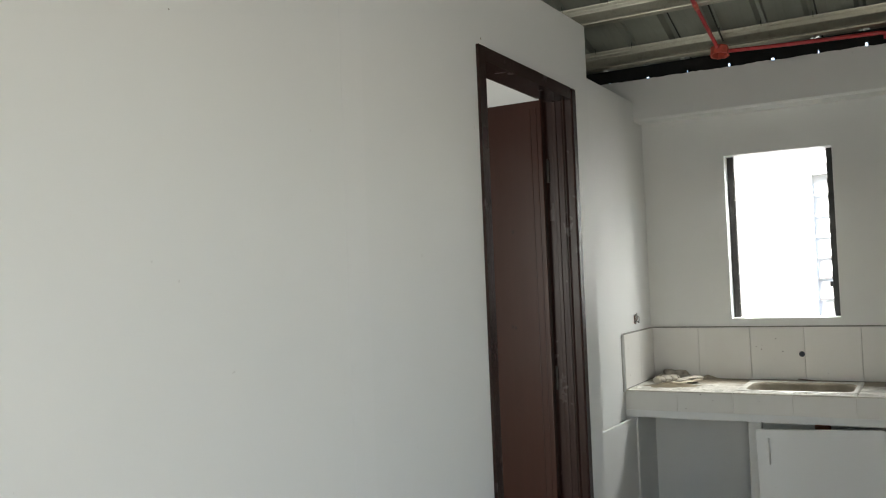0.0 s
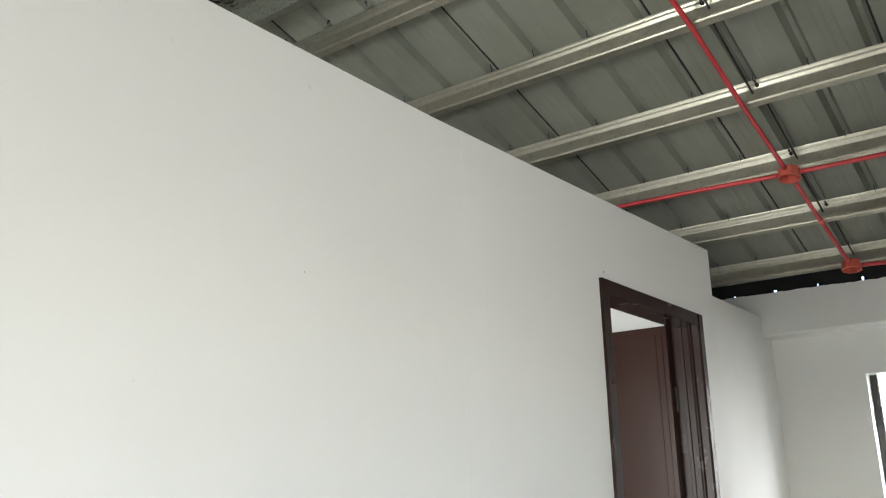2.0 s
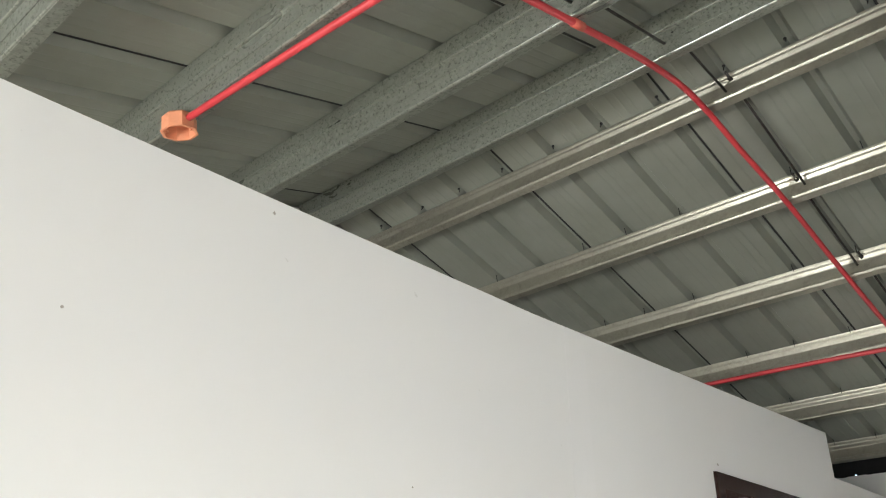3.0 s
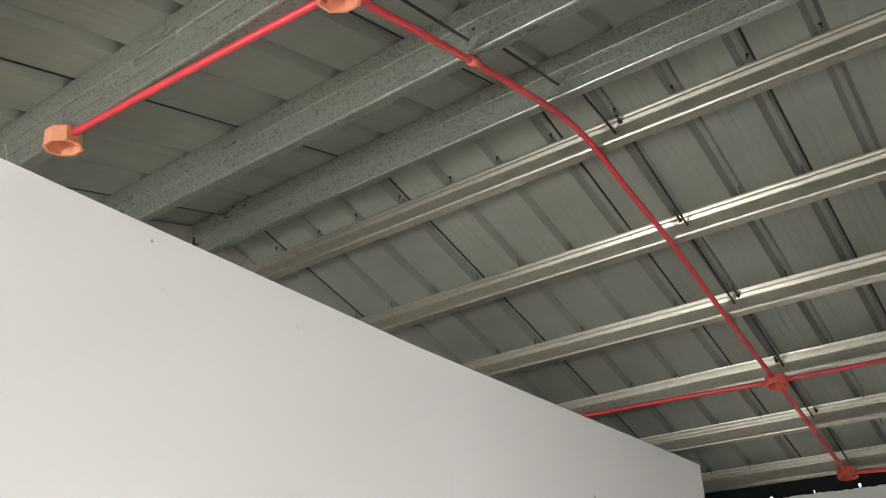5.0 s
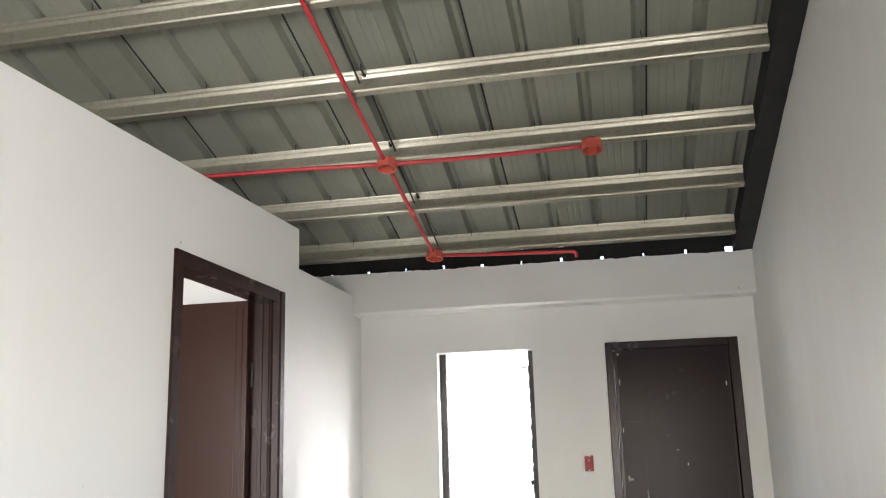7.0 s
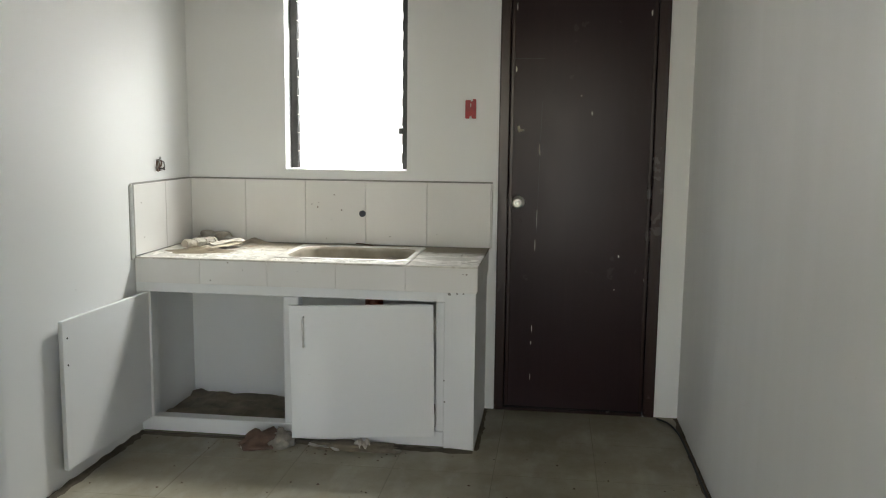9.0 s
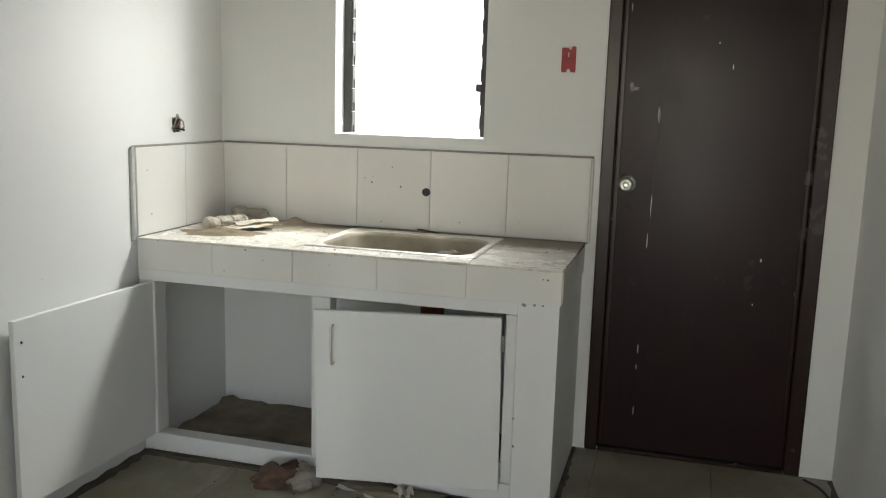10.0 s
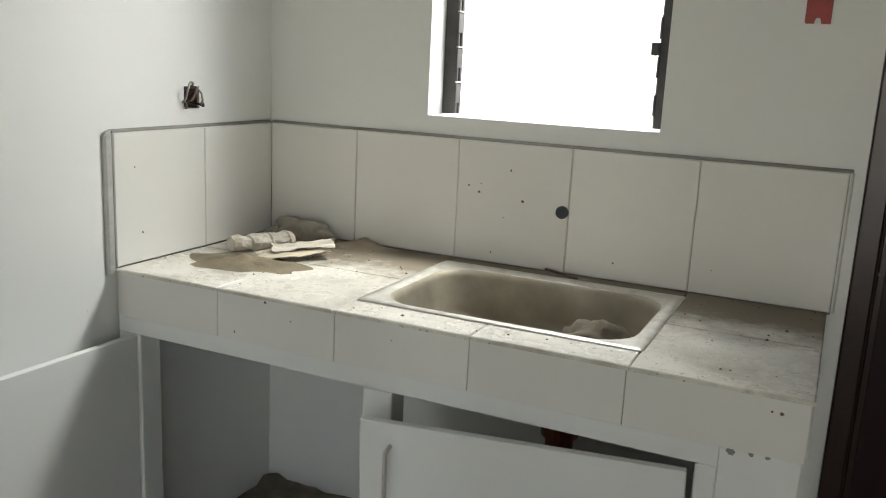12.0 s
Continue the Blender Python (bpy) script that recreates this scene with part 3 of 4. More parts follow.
# steel sag rods between the purlins
ys = sorted(NEAR_PURLINS[:5] + FAR_PURLINS)
for i, (a, b) in enumerate(zip(ys, ys[1:])):
    x = -0.752 + (0.012 if i % 2 else -0.012) + (-0.06 if b < 2.4 else 0)
    def mid(y, d):
        return Vector((x, y, under_z(y) + d))
    ra, rb = mid(a - 0.02, 0.075), mid(b + 0.075, 0.045)
    rod = thing("sag_rod", ra, "dark threaded steel sag rod bolted between purlins", "rod", "sag rods")
    tube("rod", [ra, rb], 0.0048, M_ROD, rod, False, sides=8)
    for q, d in ((ra.lerp(rb, 0.05), 1), (ra.lerp(rb, 0.93), -1)):
        bm = bmesh.new()
        lathe(bm, [(0.0085, -0.005), (0.0085, 0.005)], Matrix.Translation(q) @ (rb - ra).to_track_quat("Z", "Y").to_matrix().to_4x4(), 6)
        part("nut", bm, M_ROD, rod)

# ---- electrical conduit and its boxes ----
def junction_box(x, y, z, mat, label, tilt):
    """An open octagonal box: rim, side walls, closed top, two screw posts and a centre boss."""
    t = thing("junction_box", (x, y, z), label, "junction box", "ceiling junction boxes")
    m = Matrix.Translation((x, y, z)) @ Matrix.Rotation(tilt, 4, "X") @ Matrix.Rotation(math.pi / 8, 4, "Z")
    bm = bmesh.new()
    lathe(bm, [(0.046, 0.026), (0.050, 0.020), (0.050, -0.020), (0.054, -0.022), (0.054, -0.026), (0.046, -0.026), (0.046, 0.020), (0.001, 0.021), (0.001, 0.026)], m, 8)
    part("shell", bm, mat, t)
    for a in (0.4, 0.4 + math.pi):
        bm = bmesh.new()
        lathe(bm, [(0.007, 0.02), (0.007, -0.018), (0.003, -0.018), (0.003, -0.01)], m @ Matrix.Translation((0.036 * math.cos(a), 0.036 * math.sin(a), 0)), 8)
        part("screw_post", bm, mat, t)
    bm = bmesh.new()
    lathe(bm, [(0.012, 0.02), (0.011, 0.004), (0.006, 0.004), (0.006, 0.012)], m, 10)
    part("boss", bm, mat, t)
    return t


BOXES = {
    "a": (-1.815, 1.182, 3.082), "b": (-0.822, 1.237, 3.098), "c": (-0.783, 4.22, 2.936), "d": (-0.756, 5.165, 2.668), "e": (0.222, 4.224, 2.936), "f": (0.24, 1.237, 3.098)}
for k, (x, y, z) in BOXES.items():
    pale = k in "abf"
    junction_box(x, y, z, M_BOX_PALE if pale else M_BOX_RED, "faded orange octagonal junction box open underneath" if pale else "red-orange octagonal junction box open underneath", PITCH * 0.6 * (1 if y < Y_RIDGE else -1))


def conduit(points, bend=True):
    tube("conduit", points, 0.0108, M_CONDUIT, None, bend, "red plastic electrical conduit fixed below the purlins", "conduit", "roof conduits")


conduit([(-1.775, 1.184, 3.088), (-1.3, 1.208, 3.09), (-0.862, 1.236, 3.094)])
conduit([(-0.782, 1.238, 3.096), (-0.3, 1.238, 3.09), (0.2, 1.237, 3.096)])
conduit([(-0.824, 1.19, 3.082), (-0.835, 0.66, 2.93), (-0.84, 0.1, 2.775), (-0.84, -0.5, 2.60)])
conduit([(-0.822, 1.282, 3.115), (-0.826, 1.55, 3.195), (-0.832, 1.80, 3.268), (-0.836, 2.12, 3.353), (-0.838, 2.30, 3.392), (-0.838, 2.46, 3.410), (-0.836, 2.62, 3.393), (-0.828, 2.85, 3.330), (-0.812, 3.16, 3.243), (-0.804, 3.65, 3.103), (-0.788, 4.17, 2.952)])
conduit([(-0.782, 4.266, 2.925), (-0.772, 4.69, 2.805), (-0.758, 5.118, 2.683)])
conduit([(-0.83, 4.22, 2.938), (-1.3, 4.19, 2.944), (-2.2, 4.16, 2.95)])
conduit([(-0.737, 4.222, 2.936), (-0.3, 4.224, 2.932), (0.176, 4.224, 2.936)])
conduit([(-0.71, 5.175, 2.665), (-0.4, 5.20, 2.655), (-0.05, 5.225, 2.648), (0.05, 5.232, 2.646), (0.072, 5.234, 2.636), (0.074, 5.235, 2.612)])

for a, b in (((-0.8315, 1.785, 3.264), (-0.8325, 1.835, 3.278)), ((-0.7722, 4.665, 2.812), (-0.7712, 4.712, 2.7985))):
    tube("conduit_coupling", [a, b], 0.0138, M_BOX_RED, None, False, "short red plastic coupling on the conduit", "coupling", "conduit couplings")

# ---- back door ----
def back_door():
    d = thing("door_1", (0.575, 5.53, 0), "closed dark brown painted wooden back door with chipped paint", "door", kind="structure")
    bm = bmesh.new()
    box(bm, 0.196, 0.242, 5.492, 5.60, 0.0, 2.133, 0.004)
    part("door_frame", bm, M_FRAME, d)
    bm = bmesh.new()
    box(bm, 0.902, 0.954, 5.492, 5.60, 0.0, 2.133, 0.004)
    part("door_frame", bm, M_FRAME, d)
    bm = bmesh.new()
    box(bm, 0.243, 0.901, 5.492, 5.60, 2.088, 2.133, 0.004)
    part("door_frame", bm, M_FRAME, d)
    bm = bmesh.new()
    box(bm, 0.2425, 0.9015, 5.528, 5.565, 0.0115, 2.0875, 0.002)
    leaf = part("door_leaf", bm, M_DOOR, d)
    # raised edge strips and a split seam
    for x0, x1, z0, z1 in ((0.247, 0.262, 0.02, 2.08), (0.884, 0.897, 0.02, 2.08)):
        bm = bmesh.new()
        box(bm, x0, x1, 5.520, 5.530, z0, z1, 0.002)
        part("stop_bead", bm, M_FRAME, leaf)
    bm = bmesh.new()
    rnd = random.Random(4)
    for x, z, w, h in ((0.386, 1.25, 0.009, 0.07), (0.380, 0.92, 0.003, 0.10), (0.374, 0.80, 0.003, 0.06), (0.368, 0.40, 0.004, 0.035), (0.366, 0.33, 0.003, 0.02), (0.366, 0.16, 0.003, 0.03),
                       (0.295, 1.34, 0.040, 0.016), (0.286, 1.347, 0.016, 0.034), (0.258, 1.70, 0.005, 0.06), (0.268, 1.90, 0.004, 0.035), (0.872, 1.87, 0.006, 0.03), (0.252, 0.16, 0.004, 0.03), (0.270, 1.62, 0.004, 0.03), (0.765, 0.76, 0.006, 0.012), (0.62, 1.42, 0.004, 0.018), (0.57, 1.50, 0.005, 0.006), (0.75, 0.60, 0.004, 0.008), (0.265, 2.062, 0.018, 0.012)):
        pts = [(x + w * rnd.uniform(0.35, 0.6) * math.cos(a) , z + h * rnd.uniform(0.35, 0.6) * math.sin(a)) for a in (i * math.pi / 4 for i in range(8))]
        prism(bm, pts, "y", 5.5265, 5.5285)
    part("paint_chips", bm, M_CHIP, leaf, "pale chips of bare wood")
    bm = bmesh.new()
    prism(bm, [(0.3905, 1.47), (0.3922, 1.47), (0.3805, 0.86), (0.3788, 0.86)], "y", 5.5262, 5.5285)
    box(bm, 0.262, 0.40, 5.5262, 5.5285, 1.667, 1.6685)
    part("crack", bm, M_BLACK, leaf)
    bm = bmesh.new()
    m = Matrix.Translation((0.290, 5.528, 1.004)) @ Matrix.Rotation(math.pi / 2, 4, "X")
    lathe(bm, [(0.031, -0.002), (0.031, 0.004), (0.027, 0.008), (0.012, 0.010), (0.011, 0.028), (0.020, 0.034), (0.026, 0.044), (0.026, 0.052), (0.021, 0.060), (0.010, 0.062), (0.009, 0.058), (0.004, 0.058)], m, 28)
    part("door_knob", bm, M_CHROME, leaf, "dull chrome round door knob", True)
    bm = bmesh.new()
    lathe(bm, [(0.011, -0.002), (0.011, 0.002), (0.009, 0.0025), (0.007, 0.0025), (0.001, 0.002)], Matrix.Translation((0.300, 5.527, 0.915)) @ Matrix.Rotation(math.pi / 2, 4, "X"), 20)
    part("lock_hole", bm, M_DOOR, leaf)
    bm = bmesh.new()
    box(bm, 0.243, 0.901, 5.50, 5.60, -0.003, 0.011, 0.002)
    part("threshold", bm, M_FRAME, d)


back_door()


def side_door():
    d = thing("door_2", (-1.015, 2.92, 0), "open reddish-brown wooden door swung into the side room", "door", kind="structure")
    xf, xr, xb = -0.946, -1.035, -1.085
    bm = bmesh.new()
    prism(bm, [(xf, 2.513), (xf, 2.558), (xr, 2.558), (xr, 2.546), (xb, 2.546), (xb, 2.513)], "z", 0.0, 2.157)
    part("door_frame", bm, M_FRAME, d)
    bm = bmesh.new()
    prism(bm, [(xf, 3.331), (xf, 3.296), (xf - 0.006, 3.290), (xf - 0.03, 3.290), (xf - 0.034, 3.280), (xr, 3.280), (xr, 3.297), (xb, 3.297), (xb, 3.331)], "z", 0.0, 2.157)
    part("door_frame", bm, M_FRAME, d)
    bm = bmesh.new()
    prism(bm, [(xf, 2.157), (xf, 2.112), (xr, 2.112), (xr, 2.132), (xb, 2.132), (xb, 2.157)], "y", 2.559, 3.279)
    part("door_frame", bm, M_FRAME, d)
    for x0, x1, y0 in ((-0.997, -0.984, 3.271), (-1.026, -1.010, 3.274)):
        bm = bmesh.new()
        box(bm, x0, x1, y0, 3.2805, 0.001, 2.111, 0.0025)
        part("stop_bead", bm, M_FRAME, d)
    bm = bmesh.new()
    box(bm, -1.775, -1.062, 3.252, 3.288, 0.012, 2.122, 0.003)
    leaf = part("door_leaf", bm, M_DOOR_RED, d)
    for x0, x1 in ((-1.112, -1.104), (-1.085, -1.079)):
        bm = bmesh.new()
        box(bm, x0, x1, 3.248, 3.253, 0.05, 2.09, 0.0015)
        part("bead", bm, M_DOOR_RED, leaf)
    for z in (0.25, 1.05, 1.85):
        bm = bmesh.new()
        lathe(bm, [(0.006, -0.045), (0.006, 0.045)], Matrix.Translation((-1.058, 3.292, z)), 10)
        part("hinge", bm, M_ROD, leaf)
    bm = bmesh.new()
    for x, z in ((-1.20, 1.62), (-1.205, 1.245), (-1.218, 1.25), (-1.105, 1.45)):
        prism(bm, [(x + 0.004 * math.cos(a), z + 0.007 * math.sin(a)) for a in (i * math.pi / 3 for i in range(6))], "y", 3.2505, 3.2525)
    part("dents", bm, M_FRAME, leaf)


side_door()

# ---- kitchen window: louvre channels with empty clips ----
def kitchen_window():
    w = thing("window_1", (-0.534, 5.59, 1.143), "kitchen window opening with dark louvre channels and no glass", "window", kind="structure")
    for side, x0, x1 in ((0, -0.829, -0.792), (1, -0.275, -0.239)):
        bm = bmesh.new()
        a, b = (x0, x1) if side == 0 else (x1, x0)
        s = 1 if side == 0 else -1
        prism(bm, [(a, 5.582), (b - 0.004 * s, 5.582), (b, 5.586), (b, 5.592), (b - 0.008 * s, 5.594), (b - 0.008 * s, 5.604), (b, 5.606), (b, 5.616), (a, 5.616)], "z", 1.146, 2.114)
        ch = part("window_frame", bm, M_DARK, w, "dark metal louvre channel")
        for k in range(11):
            z = 1.175 + 0.089 * k
            bm = bmesh.new()
            box(bm, *sorted((b - 0.004 * s, b + 0.0022 * s)), 5.578, 5.612, z, z + 0.050, 0.002)
            clip = part("clip", bm, M_DARK, ch)
            bm = bmesh.new()
            box(bm, *sorted((b - 0.001 * s, b + 0.0045 * s)), 5.576, 5.612, z + 0.052, z + 0.055)
            part("clip_edge", bm, M_CHIP, ch)
    bm = bmesh.new()
    box(bm, -0.290, -0.272, 5.560, 5.585, 1.315, 1.345, 0.003)
    part("latch", bm, M_DARK, w)


kitchen_window()

# ---- red utility box and open outlet ----
u = thing("utility_box", (0.0615, 5.51, 1.434), "empty red plastic utility box set in the wall", "utility box")
bm = bmesh.new()
x0, x1, z0, z1 = 0.0365, 0.0865, 1.3915, 1.4765
zm = (z0 + z1) / 2
rim = [(x0, z0 + 0.004), (x0 + 0.003, z0), (x0 + 0.018, z0 + 0.001), (x0 + 0.021, z0 + 0.011), (x0 + 0.029, z0 + 0.011), (x0 + 0.032, z0 + 0.001), (x1 - 0.003, z0 - 0.001), (x1, z0 + 0.004),
       (x1, z1 + 0.002), (x1 - 0.004, z1 + 0.005), (x1 - 0.014, z1 + 0.004), (x1 - 0.016, z1 - 0.006), (x0 + 0.026, z1 - 0.007), (x0 + 0.024, z1 - 0.001), (x0 + 0.004, z1), (x0, z1 - 0.004)]
prism(bm, rim, "y", 5.4975, 5.5015)
for a in ((x0, x0 + 0.004, z0 + 0.004, z1 - 0.004), (x1 - 0.004, x1, z0 + 0.004, z1 - 0.004), (x0 + 0.005, x0 + 0.018, z0 + 0.002, z0 + 0.006), (x1 - 0.014, x1 - 0.005, z1 - 0.006, z1 - 0.001)):
    box(bm, a[0], a[1], 5.502, 5.524, a[2], a[3])
part("shell", bm, M_REDBOX, u)
bm = bmesh.new()
box(bm, x0, x1, 5.525, 5.534, z0, z1)
part("back_plate", bm, M_REDBOX, u)
for a in ((x0 + 0.0185, x0 + 0.0315, z0 + 0.0002, z0 + 0.012), (x0 + 0.0245, x1 - 0.0145, z1 - 0.008, z1 - 0.0002)):
    bm = bmesh.new()
    box(bm, a[0], a[1], 5.502, 5.524, a[2], a[3])
    part("plaster_fill", bm, M_WALL, u, "white plaster pressed round the box")
bm = bmesh.new()
box(bm, 0.0595, 0.0635, 5.4950, 5.4972, zm + 0.010, zm + 0.026, 0.0007)
part("tape_mark", bm, M_CHIP, u, "pale scratch on the red plastic")

o = thing("wall_outlet", (X_NICHE, 5.178, 1.163), "open wall outlet hole with loose looped wires", "outlet")
bm = bmesh.new()
box(bm, -1.375, -1.368, 5.148, 5.207, 1.134, 1.192)
box(bm, -1.368, -1.326, 5.1505, 5.1535, 1.1365, 1.1895)
box(bm, -1.368, -1.326, 5.2015, 5.2045, 1.1365, 1.1895)
part("back_box", bm, M_WIRE_BROWN, o)
for i, (m_, pts) in enumerate(((M_WIRE_GREY, [(-1.36, 5.152, 1.144), (-1.315, 5.144, 1.154), (-1.300, 5.142, 1.182), (-1.303, 5.154, 1.200), (-1.310, 5.172, 1.194), (-1.350, 5.178, 1.176)]),
                              (M_WIRE_BROWN, [(-1.36, 5.167, 1.149), (-1.312, 5.162, 1.156), (-1.305, 5.172, 1.170), (-1.315, 5.186, 1.184), (-1.35, 5.189, 1.164)]),
                              (M_WIRE_GREY, [(-1.36, 5.182, 1.189), (-1.308, 5.188, 1.182), (-1.302, 5.195, 1.164), (-1.308, 5.198, 1.149), (-1.345, 5.192, 1.146)]),
                              (M_WIRE_BROWN, [(-1.36, 5.150, 1.169), (-1.316, 5.150, 1.150), (-1.308, 5.144, 1.137)]),
                              (M_CABLE, [(-1.36, 5.180, 1.154), (-1.312, 5.192, 1.147), (-1.306, 5.204, 1.142), (-1.312, 5.206, 1.154)]))):
    tube("wire", pts, 0.0032 if i % 2 else 0.0026, m_, o, sides=8)

# ---- kitchen counter ----
CT, CF, CR = 0.785, 4.92, 0.158
counter = thing("kitchen_counter", (-0.58, 5.2, 0), "white painted concrete kitchen counter with dusty tiled top", "kitchen counter")


def block(name, *b, mat=M_CABINET, bevel=0.004, label="", parent=None):
    bm = bmesh.new()
    box(bm, *b, bevel)
    return part(name, bm, mat, parent or counter, label)


block("pier", 0.0252, CR - 0.006, CF, 5.498, 0.0, 0.672, bevel=0.0012)
block("stile", -0.663, -0.596, CF, 4.975, 0.078, 0.632)
block("jamb", -1.318, -1.254, CF, 4.985, 0.078, 0.632)
block("jamb", -0.012, 0.025, CF + 0.002, 4.975, 0.078, 0.632)
block("rail", -1.318, 0.025, CF + 0.0002, 4.99, 0.633, 0.672, bevel=0.0012)
sill = block("bottom_rail", -1.312, 0.025, CF + 0.002, 4.985, 0.012, 0.077)
block("slab", -1.318, CR - 0.004, CF + 0.004, 4.985, 0.673, 0.6895)
block("slab", -1.318, CR - 0.004, 5.43, 5.498, 0.673, 0.6895)
block("slab", -1.318, -0.74, 4.985, 5.43, 0.673, 0.6895)
block("slab", -0.12, CR - 0.004, 4.985, 5.43, 0.673, 0.6895)
block("slab_front", -1.318, CR - 0.004, CF + 0.001, 4.985, 0.690, 0.776, mat=M_GROUT_PALE)
block("slab_back", -1.318, CR - 0.004, 5.43, 5.498, 0.690, 0.776, mat=M_GROUT_BROWN)
block("slab_side", -1.318, -0.74, 4.985, 5.43, 0.690, 0.776, mat=M_GROUT_BROWN)
block("slab_side", -0.12, CR - 0.004, 4.985, 5.43, 0.690, 0.776, mat=M_GROUT_BROWN)
bm = bmesh.new()
n = 40
grid = [[bm.verts.new((-1.318 + 1.343 * i / n, 4.985 + 0.513 * j / 16, 0.010 + 0.016 * noise.noise((i * 0.35, j * 0.4, 1)) + (0.03 if j > 13 else 0) * max(0, noise.noise((i * 0.5, j * 0.5, 5))))) for j in range(17)] for i in range(n + 1)]
for i in range(n):
    for j in range(16):
        bm.faces.new((grid[i][j], grid[i + 1][j], grid[i + 1][j + 1], grid[i][j + 1]))
part("sand_bed", bm, M_SAND, counter, "loose brown sand on the cabinet floor")
# cabinet backs keep the wall paint; a drain pipe hangs below the sink
trap = thing("drain_pipe", (-0.33, 5.2, 0.55), "short orange-brown drain pipe under the sink", "pipe")
bm = bmesh.new()
lathe(bm, [(0.030, -0.42), (0.030, 0.0), (0.041, 0.0), (0.041, 0.095), (0.035, 0.095), (0.035, 0.07)], Matrix.Translation((-0.33, 5.2, 0.50)), 20)
part("pipe", bm, M_PVC, trap, smooth=False)


# board doors: one ajar and sagging on its hinges, one swung open
def cabinet_door(name_label, hinge, width, height, turn, sag, swing_left):
    """A flat board door hung at the hinge (its lower hinge corner), opened by turn degrees, with a little sag."""
    bm = bmesh.new()
    s = -1 if swing_left else 1
    box(bm, *sorted((0.0, s * width)), -0.018, 0.0, 0.0, height, 0.002)
    ob = new("cabinet_door", finish(bm, "cabinet_door", M_CABINET))
    ob.parent = counter
    ob.location = Vector(hinge) - origin(counter)
    ob.rotation_euler = Euler((0, radians(sag), radians(turn)))
    tagged(ob, name_label)
    return ob


ajar = cabinet_door("white board cabinet door standing slightly ajar", (-0.012, 4.916, 0.062), 0.596, 0.562, 7.4, -1.05, True)
hb = tube("handle", [(-0.533, -0.018, 0.516), (-0.533, -0.040, 0.514), (-0.533, -0.045, 0.501), (-0.533, -0.046, 0.458), (-0.533, -0.045, 0.408), (-0.533, -0.040, 0.395), (-0.533, -0.018, 0.393)], 0.0045, M_CHROME, None, True, "chrome bow handle", "", "", 10)
loc = Vector(hb.location)
hb.parent = ajar
hb.location = loc
for z in (0.07, 0.48):
    bm = bmesh.new()
    lathe(bm, [(0.004, -0.025), (0.004, 0.025)], Matrix.Translation((0.004, -0.012, z)), 8)
    h = new("hinge", finish(bm, "hinge", M_CHROME))
    h.parent = ajar
opened = cabinet_door("white board cabinet door swung wide open", (-1.262, 4.916, 0.075), 0.626, 0.556, -91.5, -0.3, False)
for z in (0.39, 0.49):
    bm = bmesh.new()
    lathe(bm, [(0.004, -0.0005), (0.004, 0.0012)], Matrix.Translation((0.60, 0.0, z)) @ Matrix.Rotation(-math.pi / 2, 4, "X"), 8)
    h = new("screw_hole", finish(bm, "screw_hole", M_ROD))
    h.parent = opened

# ---- sink ----
def rounded(x0, x1, y0, y1, r, n=6):
    pts = []
    for cx, cy, a0 in ((x1 - r, y1 - r, 0), (x0 + r, y1 - r, 90), (x0 + r, y0 + r, 180), (x1 - r, y0 + r, 270)):
        pts += [(cx + r * math.cos(radians(a0 + 90 * k / n)), cy + r * math.sin(radians(a0 + 90 * k / n))) for k in range(n + 1)]
    return pts


sink = thing("kitchen_sink", (-0.425, 5.2, CT), "dusty stainless steel single-bowl kitchen sink with debris inside", "sink")
bm = bmesh.new()
rings, rim_rings = [], []
for x0, x1, y0, y1, r, z in ((-0.728, -0.131, 4.992, 5.432, 0.006, 0.7862), (-0.726, -0.133, 4.994, 5.430, 0.006, 0.7885), (-0.712, -0.147, 5.008, 5.416, 0.012, 0.7895), (-0.706, -0.153, 5.014, 5.410, 0.02, 0.7865),
                            (-0.694, -0.160, 5.016, 5.385, 0.085, 0.7865), (-0.690, -0.164, 5.020, 5.381, 0.083, 0.7840), (-0.684, -0.170, 5.026, 5.375, 0.08, 0.770), (-0.672, -0.182, 5.038, 5.363, 0.075, 0.695), (-0.655, -0.199, 5.055, 5.346, 0.06, 0.672), (-0.62, -0.234, 5.09, 5.311, 0.05, 0.666), (-0.46, -0.40, 5.17, 5.23, 0.028, 0.662)):
    ring = [(x, y, z) for x, y in rounded(x0, x1, y0, y1, r)]
    if len(rim_rings) < 5:
        rim_rings.append(ring)
    if len(rim_rings) == 5:
        rings.append([bm.verts.new(p) for p in ring])
for a, b in zip(rings, rings[1:]):
    for i in range(len(a)):
        bm.faces.new((a[i], a[(i + 1) % len(a)], b[(i + 1) % len(a)], b[i]))
bm.faces.new(rings[-1])
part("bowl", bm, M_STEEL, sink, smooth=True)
bm = bmesh.new()
for a, b in zip(rim_rings, rim_rings[1:]):
    lo, hi = ([bm.verts.new(p) for p in q] for q in (a, b))
    for i in range(len(lo)):
        bm.faces.new((lo[i], lo[(i + 1) % len(lo)], hi[(i + 1) % len(lo)], hi[i]))
bmesh.ops.remove_doubles(bm, verts=bm.verts, dist=0.00002)
part("rim", bm, M_RIM, sink, "lighter steel rim", True)
bm = bmesh.new()
lathe(bm, [(0.042, 0.0), (0.042, 0.004), (0.034, 0.005), (0.030, 0.001)], Matrix.Translation((-0.43, 5.2, 0.662)), 24)
part("drain", bm, M_CHROME, sink)

